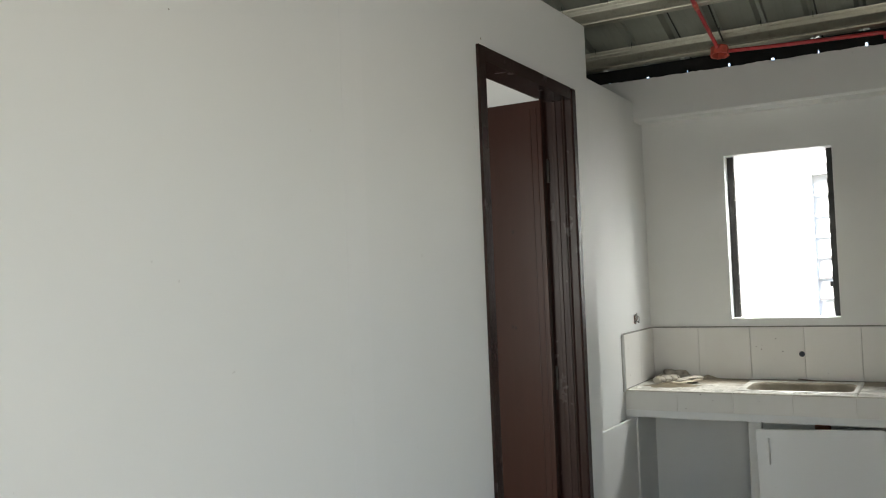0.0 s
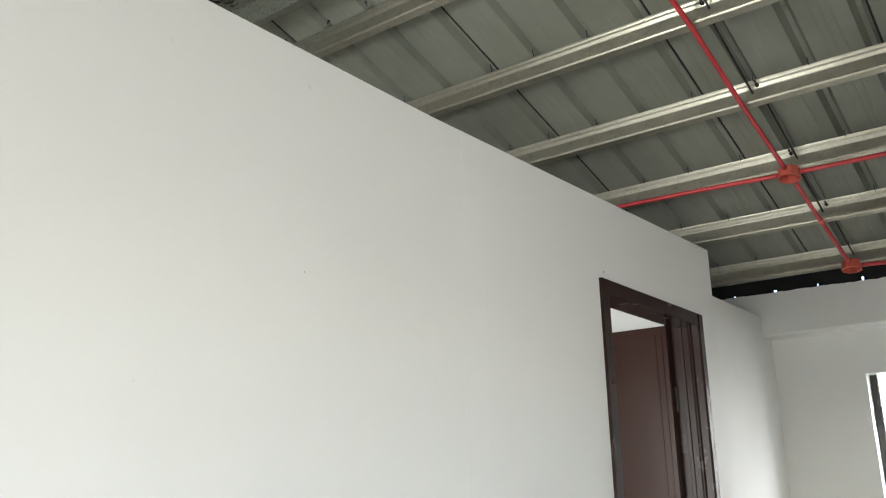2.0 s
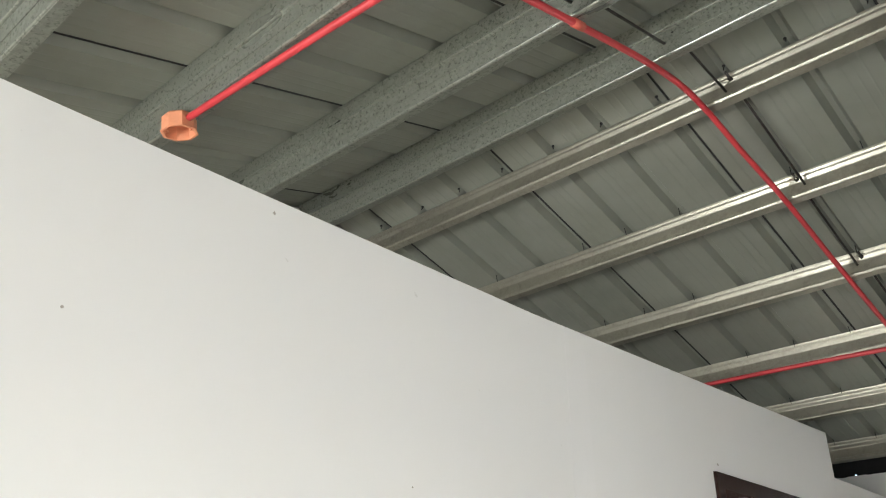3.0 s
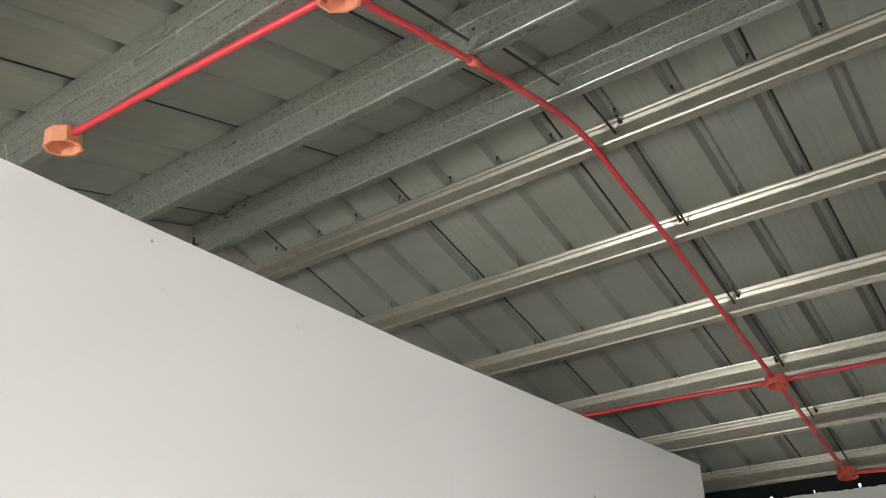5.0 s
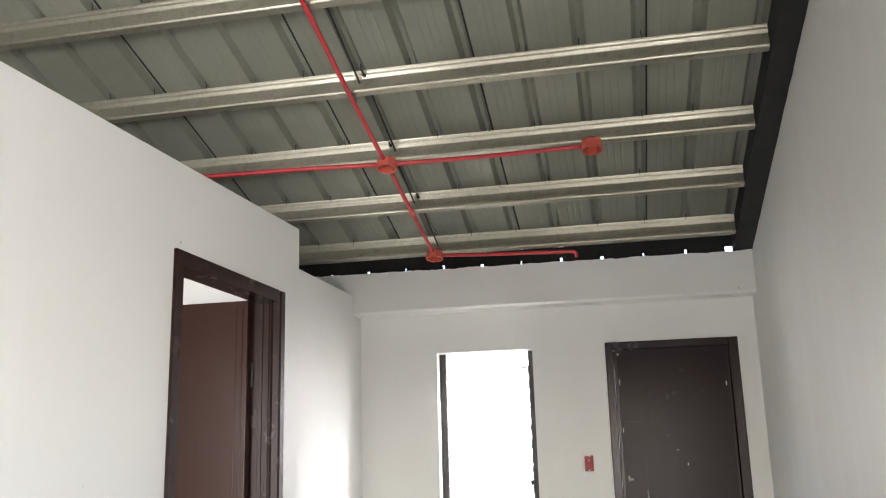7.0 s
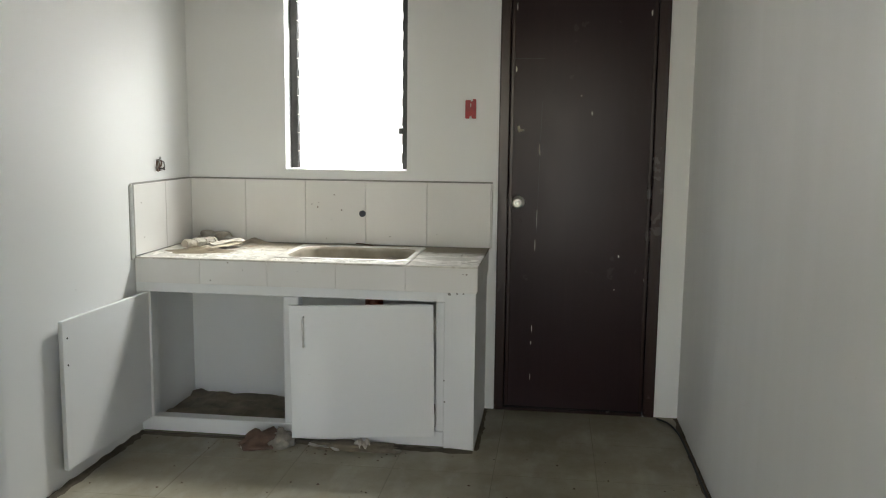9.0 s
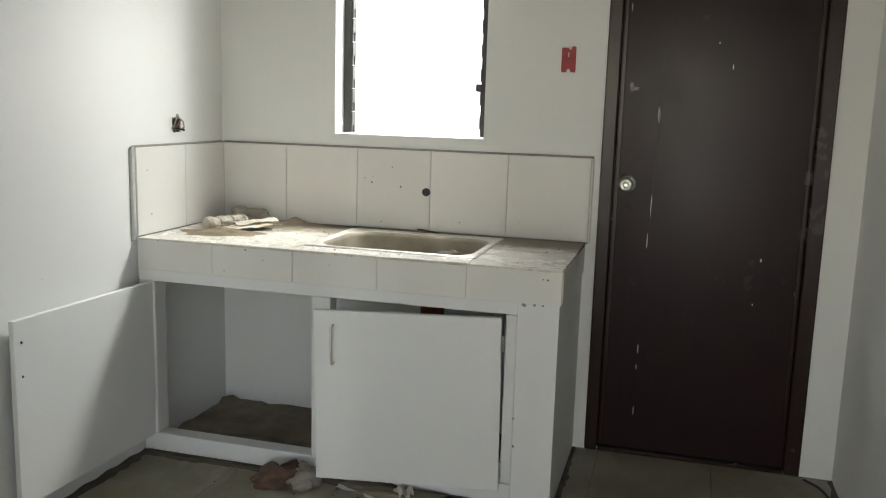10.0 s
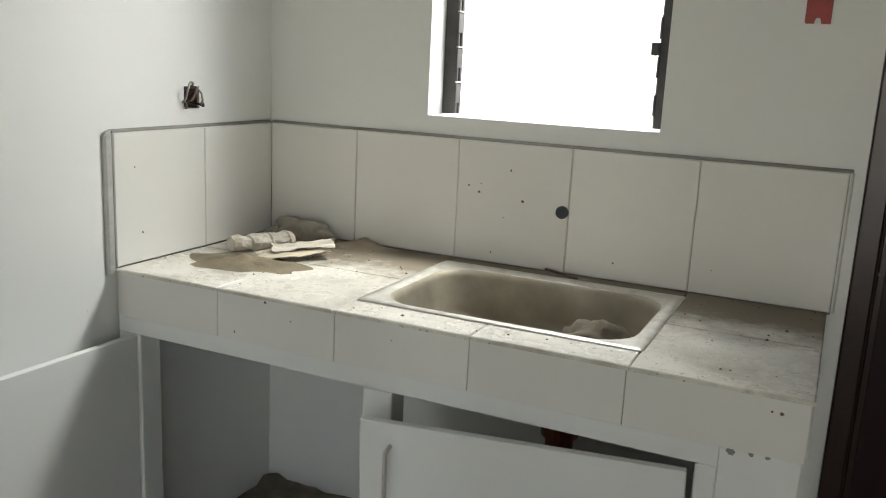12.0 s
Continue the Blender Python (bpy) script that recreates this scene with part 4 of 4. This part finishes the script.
# ---- loose things ----
def lump(name, at, size, seed, mat, label, category, rough=0.35, turn=0.0, group=""):
    """A crumpled lump resting on a surface."""
    bm = bmesh.new()
    bmesh.ops.create_icosphere(bm, subdivisions=4, radius=1.0)
    rz = Matrix.Rotation(turn, 3, "Z")
    for v in bm.verts:
        d = v.co.normalized()
        k = 1 + rough * noise.noise(d * 1.7 + Vector((seed, 0, 0))) + 0.5 * rough * abs(noise.noise(d * 4.5 + Vector((0, seed, 0)))) + 0.22 * rough * noise.noise(d * 9) + 0.12 * rough * noise.noise(d * 20)
        p = Vector((d.x * size[0], d.y * size[1], d.z * size[2])) * k
        p.z = max(p.z, -size[2] * 0.35)
        v.co = rz @ p + Vector(at) + Vector((0, 0, size[2] * 0.35))
    return single(name, bm, mat, at, label, category, group, smooth=True)


def scrap(name, at, w, d, seed, mat, label, category, curl=0.02, turn=0.0, lift=0.0, thick=0.0015):
    """A bent, crumpled sheet with thickness and torn edges."""
    bm = bmesh.new()
    n, m = 22, 14
    top, bot = [], []
    rz = Matrix.Rotation(turn, 3, "Z")
    for i in range(n + 1):
        a, b = [], []
        for j in range(m + 1):
            u_, v_ = i / n - 0.5, j / m - 0.5
            ex = 1 + 0.10 * noise.noise((seed, v_ * 9, 0)) * (abs(u_) > 0.45) + 0.07 * noise.noise((u_ * 9, seed, 3)) * (abs(v_) > 0.42)
            z = curl * (noise.noise((u_ * 2.6 + seed, v_ * 2.6, 0)) + 0.9) + 0.35 * curl * noise.noise((u_ * 8, v_ * 8, seed)) + lift * (u_ + 0.5) ** 2
            p = rz @ Vector((u_ * w * ex, v_ * d * ex, 0)) + Vector(at)
            a.append(bm.verts.new(p + Vector((0, 0, max(z, 0.0005) + thick))))
            b.append(bm.verts.new(p + Vector((0, 0, max(z, 0.0005)))))
        top.append(a)
        bot.append(b)
    for g in (top, bot):
        for i in range(n):
            for j in range(m):
                bm.faces.new((g[i][j], g[i + 1][j], g[i + 1][j + 1], g[i][j + 1]))
    for i in range(n):
        for j in (0, m):
            bm.faces.new((top[i][j], top[i + 1][j], bot[i + 1][j], bot[i][j]))
    for j in range(m):
        for i in (0, n):
            bm.faces.new((top[i][j], top[i][j + 1], bot[i][j + 1], bot[i][j]))
    return single(name, bm, mat, at, label, category)


def heap(name, at, rx, ry, h, seed, mat, label, category, turn=0.0):
    """A low heap of loose grains whose foot thins out into the surface."""
    bm = bmesh.new()
    n, m = 28, 12
    rz = Matrix.Rotation(turn, 3, "Z")
    rings = []
    for j in range(1, m + 1):
        q = 1.9 * j / m
        ring = []
        for i in range(n):
            a = 2 * math.pi * i / n
            d = Vector((math.cos(a), math.sin(a), 0))
            w = 1 + 0.35 * noise.noise(d * 1.8 + Vector((seed, 0, 0)))
            z = h * (math.exp(-q * q) - 0.06) * (1 + 0.5 * noise.noise(d * q * 2.5 + Vector((0, seed, 1))) + 0.2 * noise.noise(d * q * 8)) - 0.002 * (j == m)
            ring.append(bm.verts.new(rz @ Vector((d.x * q * rx * w * 0.6, d.y * q * ry * w * 0.6, z)) + Vector(at)))
        rings.append(ring)
    tip = bm.verts.new(Vector(at) + Vector((0, 0, h)))
    for i in range(n):
        bm.faces.new((tip, rings[0][i], rings[0][(i + 1) % n]))
        for a, b in zip(rings, rings[1:]):
            bm.faces.new((a[i], b[i], b[(i + 1) % n], a[(i + 1) % n]))
    bm.faces.new([v for v in rings[-1]][::-1])
    return single(name, bm, mat, at, label, category, smooth=True)


def paper_roll():
    """A crushed roll of brown-white paper with folds round it."""
    bm = bmesh.new()
    rings, n, m = [], 44, 26
    a, b = Vector((-1.215, 5.195, CT + 0.019)), Vector((-1.135, 5.340, CT + 0.022))
    ax = (b - a).normalized()
    side = ax.cross(Vector((0, 0, 1))).normalized()
    up = side.cross(ax)
    for i in range(n + 1):
        t = i / n
        w_ = t + 0.03 * noise.noise((t * 5, 2.0, 0))
        r = (0.0175 + 0.004 * (1 - (w_ * 3.3 % 1.0)) ** 0.8 + 0.003 * noise.noise((t * 6, 0, 0))) * (0.8 + 0.2 * min(1.0, 9 * t, 9 * (1 - t)))
        ring = []
        for k in range(m):
            an = 2 * math.pi * k / m
            rr = r * (1 + 0.22 * noise.noise((math.cos(an) * 1.4, math.sin(an) * 1.4, t * 5)) + 0.10 * noise.noise((math.cos(an) * 4, math.sin(an) * 4, t * 14)))
            p = a.lerp(b, t) + rr * (math.cos(an) * side * 1.6 + math.sin(an) * up * 0.95) + 0.006 * noise.noise((t * 4, 5.0, 1.0)) * side
            p.z = max(p.z, CT + 0.002)
            ring.append(bm.verts.new(p))
        rings.append(ring)
    for p, q in zip(rings, rings[1:]):
        for k in range(m):
            bm.faces.new((p[k], p[(k + 1) % m], q[(k + 1) % m], q[k]))
    bm.faces.new(rings[0][::-1])
    bm.faces.new(rings[-1])
    single("paper_roll", bm, M_PAPER, (-1.2, 5.28, CT), "crushed roll of dirty white paper on the counter", "paper")


paper_roll()
scrap("cardboard_scrap", (-1.055, 5.235, CT + 0.002), 0.175, 0.095, 3.0, M_CARD, "bent scrap of dusty cardboard beside the paper roll", "cardboard", 0.009, 0.8, 0.014)
scrap("cardboard_scrap", (-1.045, 5.262, CT + 0.014), 0.15, 0.075, 5.5, M_PAPER, "torn folded paper lying over the cardboard", "paper", 0.010, 0.65, 0.012)
lump("crumpled_paper", (-1.165, 5.425, CT + 0.002), (0.082, 0.034, 0.040), 2.0, M_CRUMPLE, "crumpled grey-brown paper in the counter corner", "paper", 0.5, 0.25)
heap("plaster_heap", (-0.975, 5.445, CT), 0.105, 0.040, 0.022, 6.0, M_DEBRIS, "small heap of pale plaster dust by the splashback", "plaster dust", 0.1)
heap("sand_patch", (-1.105, 5.12, CT), 0.155, 0.085, 0.021, 9.0, M_DUST, "thin brown sand spilled beside the paper roll", "sand", 0.1)
lump("debris", (-0.275, 5.17, 0.668), (0.115, 0.075, 0.066), 3.3, M_SILT, "crumpled dusty debris lying in the sink", "debris", 0.4, 0.4)
heap("debris", (-0.42, 5.205, 0.664), 0.23, 0.135, 0.045, 5.1, M_SILT, "brown dirt heaped in the sink", "debris", -0.1)
scrap("paper_scrap", (-0.55, 5.22, 0.668), 0.17, 0.05, 1.7, M_SAND, "torn dusty paper strip in the sink", "paper", 0.01, -0.15)
tube("twig", [(-0.475, 5.468, CT + 0.009), (-0.45, 5.455, CT + 0.010), (-0.41, 5.444, CT + 0.007), (-0.385, 5.435, CT + 0.006)], 0.0032, M_RAG, None, True, "short bent dark twig on the counter", "twig")
rnd = random.Random(11)
bm = bmesh.new()
for i in range(120):
    x, y = rnd.uniform(-1.29, 0.14), rnd.uniform(4.93, 5.47)
    if -0.74 < x < -0.12 and 4.98 < y < 5.44:
        continue
    r = rnd.uniform(0.001, 0.0032) * (1.5 if rnd.random() < 0.12 else 1)
    c = Vector((x, y, CT + 0.4 * r))
    vs = [bm.verts.new(c + r * Vector((math.cos(k * 1.2566) * rnd.uniform(0.6, 1.4), math.sin(k * 1.2566) * rnd.uniform(0.6, 1.4), 0))) for k in range(5)]
    tp = bm.verts.new(c + Vector((0, 0, r * 0.9)))
    for k in range(5):
        bm.faces.new((vs[k], vs[(k + 1) % 5], tp))
single("crumbs", bm, M_RAG, (-0.5, 5.2, CT), "dark crumbs of dirt scattered on the counter", "dirt", kind="stuff")

lump("rag", (-0.735, 4.84, 0.0), (0.085, 0.045, 0.045), 12.0, M_RAG, "crumpled brown rag on the floor by the cabinet", "rag", 0.7, 0.2)
lump("rag", (-0.655, 4.85, 0.0), (0.05, 0.04, 0.05), 15.0, M_RAG_GREY, "crumpled grey rag on the floor by the cabinet", "rag", 0.6, 0.8)
scrap("paper_scrap", (-0.79, 4.80, 0.001), 0.05, 0.03, 7.0, M_PAPER, "torn white paper bit on the floor", "paper", 0.012, 0.4)
lump("debris", (-0.36, 4.88, 0.0), (0.16, 0.05, 0.018), 21.0, M_SAND, "brown dirt swept below the cabinet door", "debris", 0.6, 0.05)
scrap("metal_strip", (-0.47, 4.84, 0.006), 0.15, 0.012, 8.0, M_CHROME, "thin bent metal strip on the floor", "metal strip", 0.008, -0.35)
scrap("paper_scrap", (-0.31, 4.86, 0.004), 0.06, 0.04, 18.0, M_PAPER, "small grey paper scrap on the floor", "paper", 0.03, -0.5)
tube("cable", [(0.965, 5.46, 0.006), (1.010, 5.40, 0.006), (1.036, 5.28, 0.006), (1.044, 5.10, 0.006), (1.046, 4.8, 0.006), (1.048, 4.3, 0.006), (1.046, 3.6, 0.006)], 0.0045, M_CABLE, None, True, "thin black cable lying along the wall on the floor", "cable")
bm = bmesh.new()
rnd = random.Random(5)
for i in range(130):
    x, y = rnd.uniform(-1.25, 1.03), rnd.uniform(3.6, 4.9)
    if rnd.random() < 0.45:
        x, y = rnd.gauss(-0.5, 0.25), rnd.gauss(4.84, 0.05)
    r = rnd.uniform(0.0015, 0.006)
    c = Vector((x, y, 0.3 * r))
    vs = [bm.verts.new(c + r * Vector((math.cos(k * 1.2566) * rnd.uniform(0.6, 1.5), math.sin(k * 1.2566) * rnd.uniform(0.6, 1.5), 0))) for k in range(5)]
    tp = bm.verts.new(c + Vector((0, 0, r * 0.8)))
    for k in range(5):
        bm.faces.new((vs[k], vs[(k + 1) % 5], tp))
single("grit", bm, M_RAG, (-0.5, 4.8, 0), "dark grit scattered on the floor", "dirt", kind="stuff")



def foot_dirt(a, b, out, height, seed, label):
    """A low uneven ridge of swept dirt from a to b along a wall's foot, running out sideways by the vector out."""
    bm, n, m = bmesh.new(), 90, 8
    a, b, out = Vector(a), Vector(b), Vector(out)
    rows = []
    for i in range(n + 1):
        t = i / n
        w = 0.45 + 0.55 * abs(noise.noise((t * 9, seed, 0))) + 0.5 * max(0.0, noise.noise((t * 3, seed, 4))) + 0.25 * noise.noise((t * 40, seed, 2))
        row = []
        for j in range(m + 1):
            q = j / m
            z = height * (1 - q) ** 2 * (0.6 + 0.6 * noise.noise((t * 22, q * 3, seed))) - 0.0016 * (j == m)
            row.append(bm.verts.new(a.lerp(b, t) + out * q * w + Vector((0, 0, max(z, 0.0006) if j < m else -0.001))))
        rows.append(row)
    for p, q in zip(rows, rows[1:]):
        for j in range(m):
            bm.faces.new((p[j], p[j + 1], q[j + 1], q[j]))
    single("floor_dirt", bm, M_GRIME, a, label, "dirt", kind="stuff", smooth=True)


foot_dirt((X_NICHE + 0.001, 3.6, 0), (X_NICHE + 0.001, 4.93, 0), (0.055, 0, 0), 0.014, 3.1, "dark dirt swept against the side wall's foot")
foot_dirt((-1.30, CF + 0.001, 0), (0.15, CF + 0.001, 0), (0, -0.045, 0), 0.012, 7.7, "dark dirt along the foot of the counter")
foot_dirt((X_RIGHT - 0.001, 5.49, 0), (X_RIGHT - 0.001, 3.4, 0), (-0.035, 0, 0), 0.008, 11.3, "thin dark dirt along the side wall's foot")
foot_dirt((CR - 0.005, 5.49, 0), (CR - 0.005, 4.93, 0), (0.03, 0, 0), 0.008, 5.9, "thin dark dirt beside the counter's foot")

# ---- splashback: edging, pipe stub ----
splash = thing("splashback", (-0.58, 5.495, CT), "white tiled splashback with grey grout edging", "splashback", kind="structure")
bm = bmesh.new()
box(bm, X_NICHE + 0.0012, 0.166, 5.4925, 5.4995, CT - 0.004, 1.091)
part("mortar", bm, M_GROUT, splash)
bm = bmesh.new()
box(bm, X_NICHE + 0.0005, X_NICHE + 0.0070, 4.908, 5.492, CT - 0.004, 1.091)
part("mortar", bm, M_GROUT, splash)
bm = bmesh.new()
prism(bm, [(5.4995, 1.0905), (5.4870, 1.0905), (5.4870, 1.0925), (5.4900, 1.0960), (5.4995, 1.0975)], "x", X_NICHE + 0.012, 0.171)
part("edging", bm, M_GROUT, splash)
bm = bmesh.new()
prism(bm, [(X_NICHE + 0.0005, 1.0905), (X_NICHE + 0.0125, 1.0905), (X_NICHE + 0.0125, 1.0925), (X_NICHE + 0.0095, 1.0960), (X_NICHE + 0.0005, 1.0975)], "y", 4.908, 5.486)
part("edging", bm, M_GROUT, splash)
bm = bmesh.new()
prism(bm, [(X_NICHE + 0.0005, 4.887), (X_NICHE + 0.005, 4.889), (X_NICHE + 0.009, 4.895), (X_NICHE + 0.0105, 4.9075), (X_NICHE + 0.0005, 4.9075)], "z", 0.772, 1.0835)
part("edging", bm, M_EDGE, splash, "rough grey-green plaster edging")
bm = bmesh.new()
prism(bm, [(4.887, 1.0840), (4.9075, 1.0840), (4.9075, 1.0965), (4.898, 1.0945), (4.891, 1.0900)], "x", X_NICHE + 0.0005, X_NICHE + 0.0100)
part("edging", bm, M_EDGE, splash, "rough grey-green plaster edging")
bm = bmesh.new()
prism(bm, [(0.1655, 5.4995), (0.1655, 5.488), (0.170, 5.489), (0.174, 5.4995)], "z", 0.786, 1.0900)
part("edging", bm, M_TILE, splash)
stub = thing("water_pipe", (-0.449, 5.48, 0.936), "dark water pipe stub in the splashback", "pipe")
bm = bmesh.new()
lathe(bm, [(0.0155, -0.004), (0.0155, 0.0035), (0.012, 0.004), (0.0115, 0.0005)], Matrix.Translation((-0.449, 5.483, 0.936)) @ Matrix.Rotation(math.pi / 2, 4, "X"), 20)
part("pipe", bm, M_PIPE_DARK, stub)

# ---- tiles, each a piece of its own ----
TILES = {}


def tile(name, parent, mat, corner, u, v, w, h, t, rnd_, tilt=0.0025, cham=0.0022):
    """A chamfered tile of size w x h x t: u and v are its edge directions, it lies proud along u x v."""
    key = (name, round(w, 3), round(h, 3), mat.name)
    if key not in TILES:
        bm = bmesh.new()
        lo = [bm.verts.new((x, y, 0)) for x, y in ((-w / 2, -h / 2), (w / 2, -h / 2), (w / 2, h / 2), (-w / 2, h / 2))]
        md = [bm.verts.new((p.co.x, p.co.y, t - cham)) for p in lo]
        hi = [bm.verts.new((p.co.x * (1 - 2 * cham / w), p.co.y * (1 - 2 * cham / h), t)) for p in lo]
        for a, b in ((lo, md), (md, hi)):
            for i in range(4):
                bm.faces.new((a[i], a[(i + 1) % 4], b[(i + 1) % 4], b[i]))
        bm.faces.new(hi)
        bm.faces.new(lo[::-1])
        TILES[key] = finish(bm, name, mat)
    ob = new(name, TILES[key])
    ob.parent = parent
    u, v = Vector(u), Vector(v)
    nrm = u.cross(v)
    rot = Matrix((u, v, nrm)).transposed().to_4x4()
    centre = Vector(corner) + u * w / 2 + v * h / 2
    wob = Matrix.Rotation(rnd_.uniform(-tilt, tilt), 4, "X") @ Matrix.Rotation(rnd_.uniform(-tilt, tilt), 4, "Y")
    ob.matrix_basis = Matrix.Translation(centre - origin(parent)) @ rot @ wob
    return ob


rnd = random.Random(21)
G = 0.0014
cols = [-1.3075, -1.030, -0.730, -0.434, -0.138, 0.165]
for a, b in zip(cols, cols[1:]):
    tile("tile", splash, M_TILE, (a + G / 2, 5.4945, CT + 0.002), (1, 0, 0), (0, 0, 1), b - a - G, 0.303, 0.009, rnd)
for a, b in ((4.909, 5.208), (5.208, 5.487)):
    tile("tile", splash, M_TILE, (X_NICHE + 0.005, a + G / 2, CT + 0.002), (0, 1, 0), (0, 0, 1), b - a - G, 0.303, 0.009, rnd)
fc = [-1.317, -1.027, -0.731, -0.436, -0.141, CR - 0.001]
for a, b in zip(fc, fc[1:]):
    tile("fascia_tile", counter, M_TILE, (a + G / 2, CF + 0.0045, 0.6728), (1, 0, 0), (0, 0, 1), b - a - G, 0.1022, 0.008, rnd, 0.0015, 0.0010)
tc = [-1.309, -1.022, -0.731, -0.433, -0.136, CR + 0.002]
for i, (a, b) in enumerate(zip(tc, tc[1:])):
    rows = ((4.906, 4.9985), (5.4285, 5.486)) if i in (2, 3) else ((4.906, 5.203), (5.203, 5.486))
    for y0, y1 in rows:
        tile("top_tile", counter, M_TOP, (a + G / 2, y0 + G / 2, 0.7765), (1, 0, 0), (0, 1, 0), b - a - G, y1 - y0 - G, 0.0085, rnd, 0.0008)
tile("side_tile", counter, M_TILE, (CR - 0.0058, 4.930, 0.677), (0, 1, 0), (0, 0, 1), 0.276, 0.098, 0.007, rnd)
tile("side_tile", counter, M_TILE, (CR - 0.0058, 5.209, 0.677), (0, 1, 0), (0, 0, 1), 0.276, 0.098, 0.007, rnd)

S = 0.40
for i in range(-3, 4):
    for j in range(-16, 2):
        x0, x1 = max(-0.148 + S * i, X_NICHE if 5.14 + S * j > 3.3 else X_LEFT), min(-0.148 + S * (i + 1), X_RIGHT)
        y0, y1 = max(5.09 + S * (j - 1), Y_FRONT), min(5.09 + S * j, Y_FAR)
        if x1 - x0 > 0.03 and y1 - y0 > 0.03 and not (y0 < Y_END - 0.02 and x1 <= X_LEFT):
            tile("tile", floor_ob, M_FLOOR, (x0 + 0.0015, y0 + 0.0015, -0.009), (1, 0, 0), (0, 1, 0), x1 - x0 - 0.003, y1 - y0 - 0.003, 0.009, rnd, 0.0003, 0.0009)

# ---- specks of mortar on the tiles and knocks in the plaster ----
def specks(name, spots, axis, plane, mat, parent, label):
    """Small splashes lying on an upright face: (along, height, size)."""
    bm, q = bmesh.new(), random.Random(8)
    for a, z, r_ in spots:
        n = q.randint(5, 8)
        pts = [(a + r_ * q.uniform(0.5, 1.2) * math.cos(2 * math.pi * k / n), z + r_ * q.uniform(0.4, 1.1) * math.sin(2 * math.pi * k / n)) for k in range(n)]
        prism(bm, pts, axis, plane - 0.0006, plane + 0.0006)
    tagged(part(name, bm, mat, parent, label), kind="stuff")


specks("mortar_splashes", [(-0.552, 0.951, 0.005), (-0.587, 1.024, 0.0035), (-0.67, 0.963, 0.004), (-0.698, 0.977, 0.003), (-0.665, 0.985, 0.002), (-0.315, 0.829, 0.004), (-0.629, 0.812, 0.003), (-0.09, 0.845, 0.002), (-0.60, 0.905, 0.002)], "y", 5.4855, M_RAG, splash, "dark mortar splashes")
specks("mortar_splashes", [(4.99, 0.856, 0.0035), (4.97, 1.01, 0.002)], "x", X_NICHE + 0.0142, M_RAG, splash, "dark mortar splashes")
specks("mortar_splashes", [(-0.901, 0.769, 0.004), (-0.981, 0.691, 0.003), (-0.837, 0.739, 0.002), (0.113, 0.75, 0.004), (0.098, 0.752, 0.003), (-0.60, 0.742, 0.002)], "y", 4.9162, M_RAG, counter, "dark mortar splashes")
specks("knocks", [(0.969, 2.39, 0.004), (0.970, 2.383, 0.003), (0.966, 2.397, 0.002)], "y", 5.3395, M_RAG_GREY, bpy.data.objects["beam"], "small knocks in the plaster")
specks("knocks", [(2.548, 2.181, 0.005), (0.949, 2.375, 0.004), (0.62, 2.10, 0.003), (1.30, 1.95, 0.002)], "x", X_LEFT + 0.0004, M_GROUT_PALE, left, "small knocks in the plaster")
specks("knocks", [(0.043, 0.668, 0.010), (0.075, 0.671, 0.007), (0.10, 0.670, 0.005), (0.025, 0.30, 0.004), (0.028, 0.21, 0.006)], "y", CF - 0.0002, M_GROUT, counter, "chipped plaster")
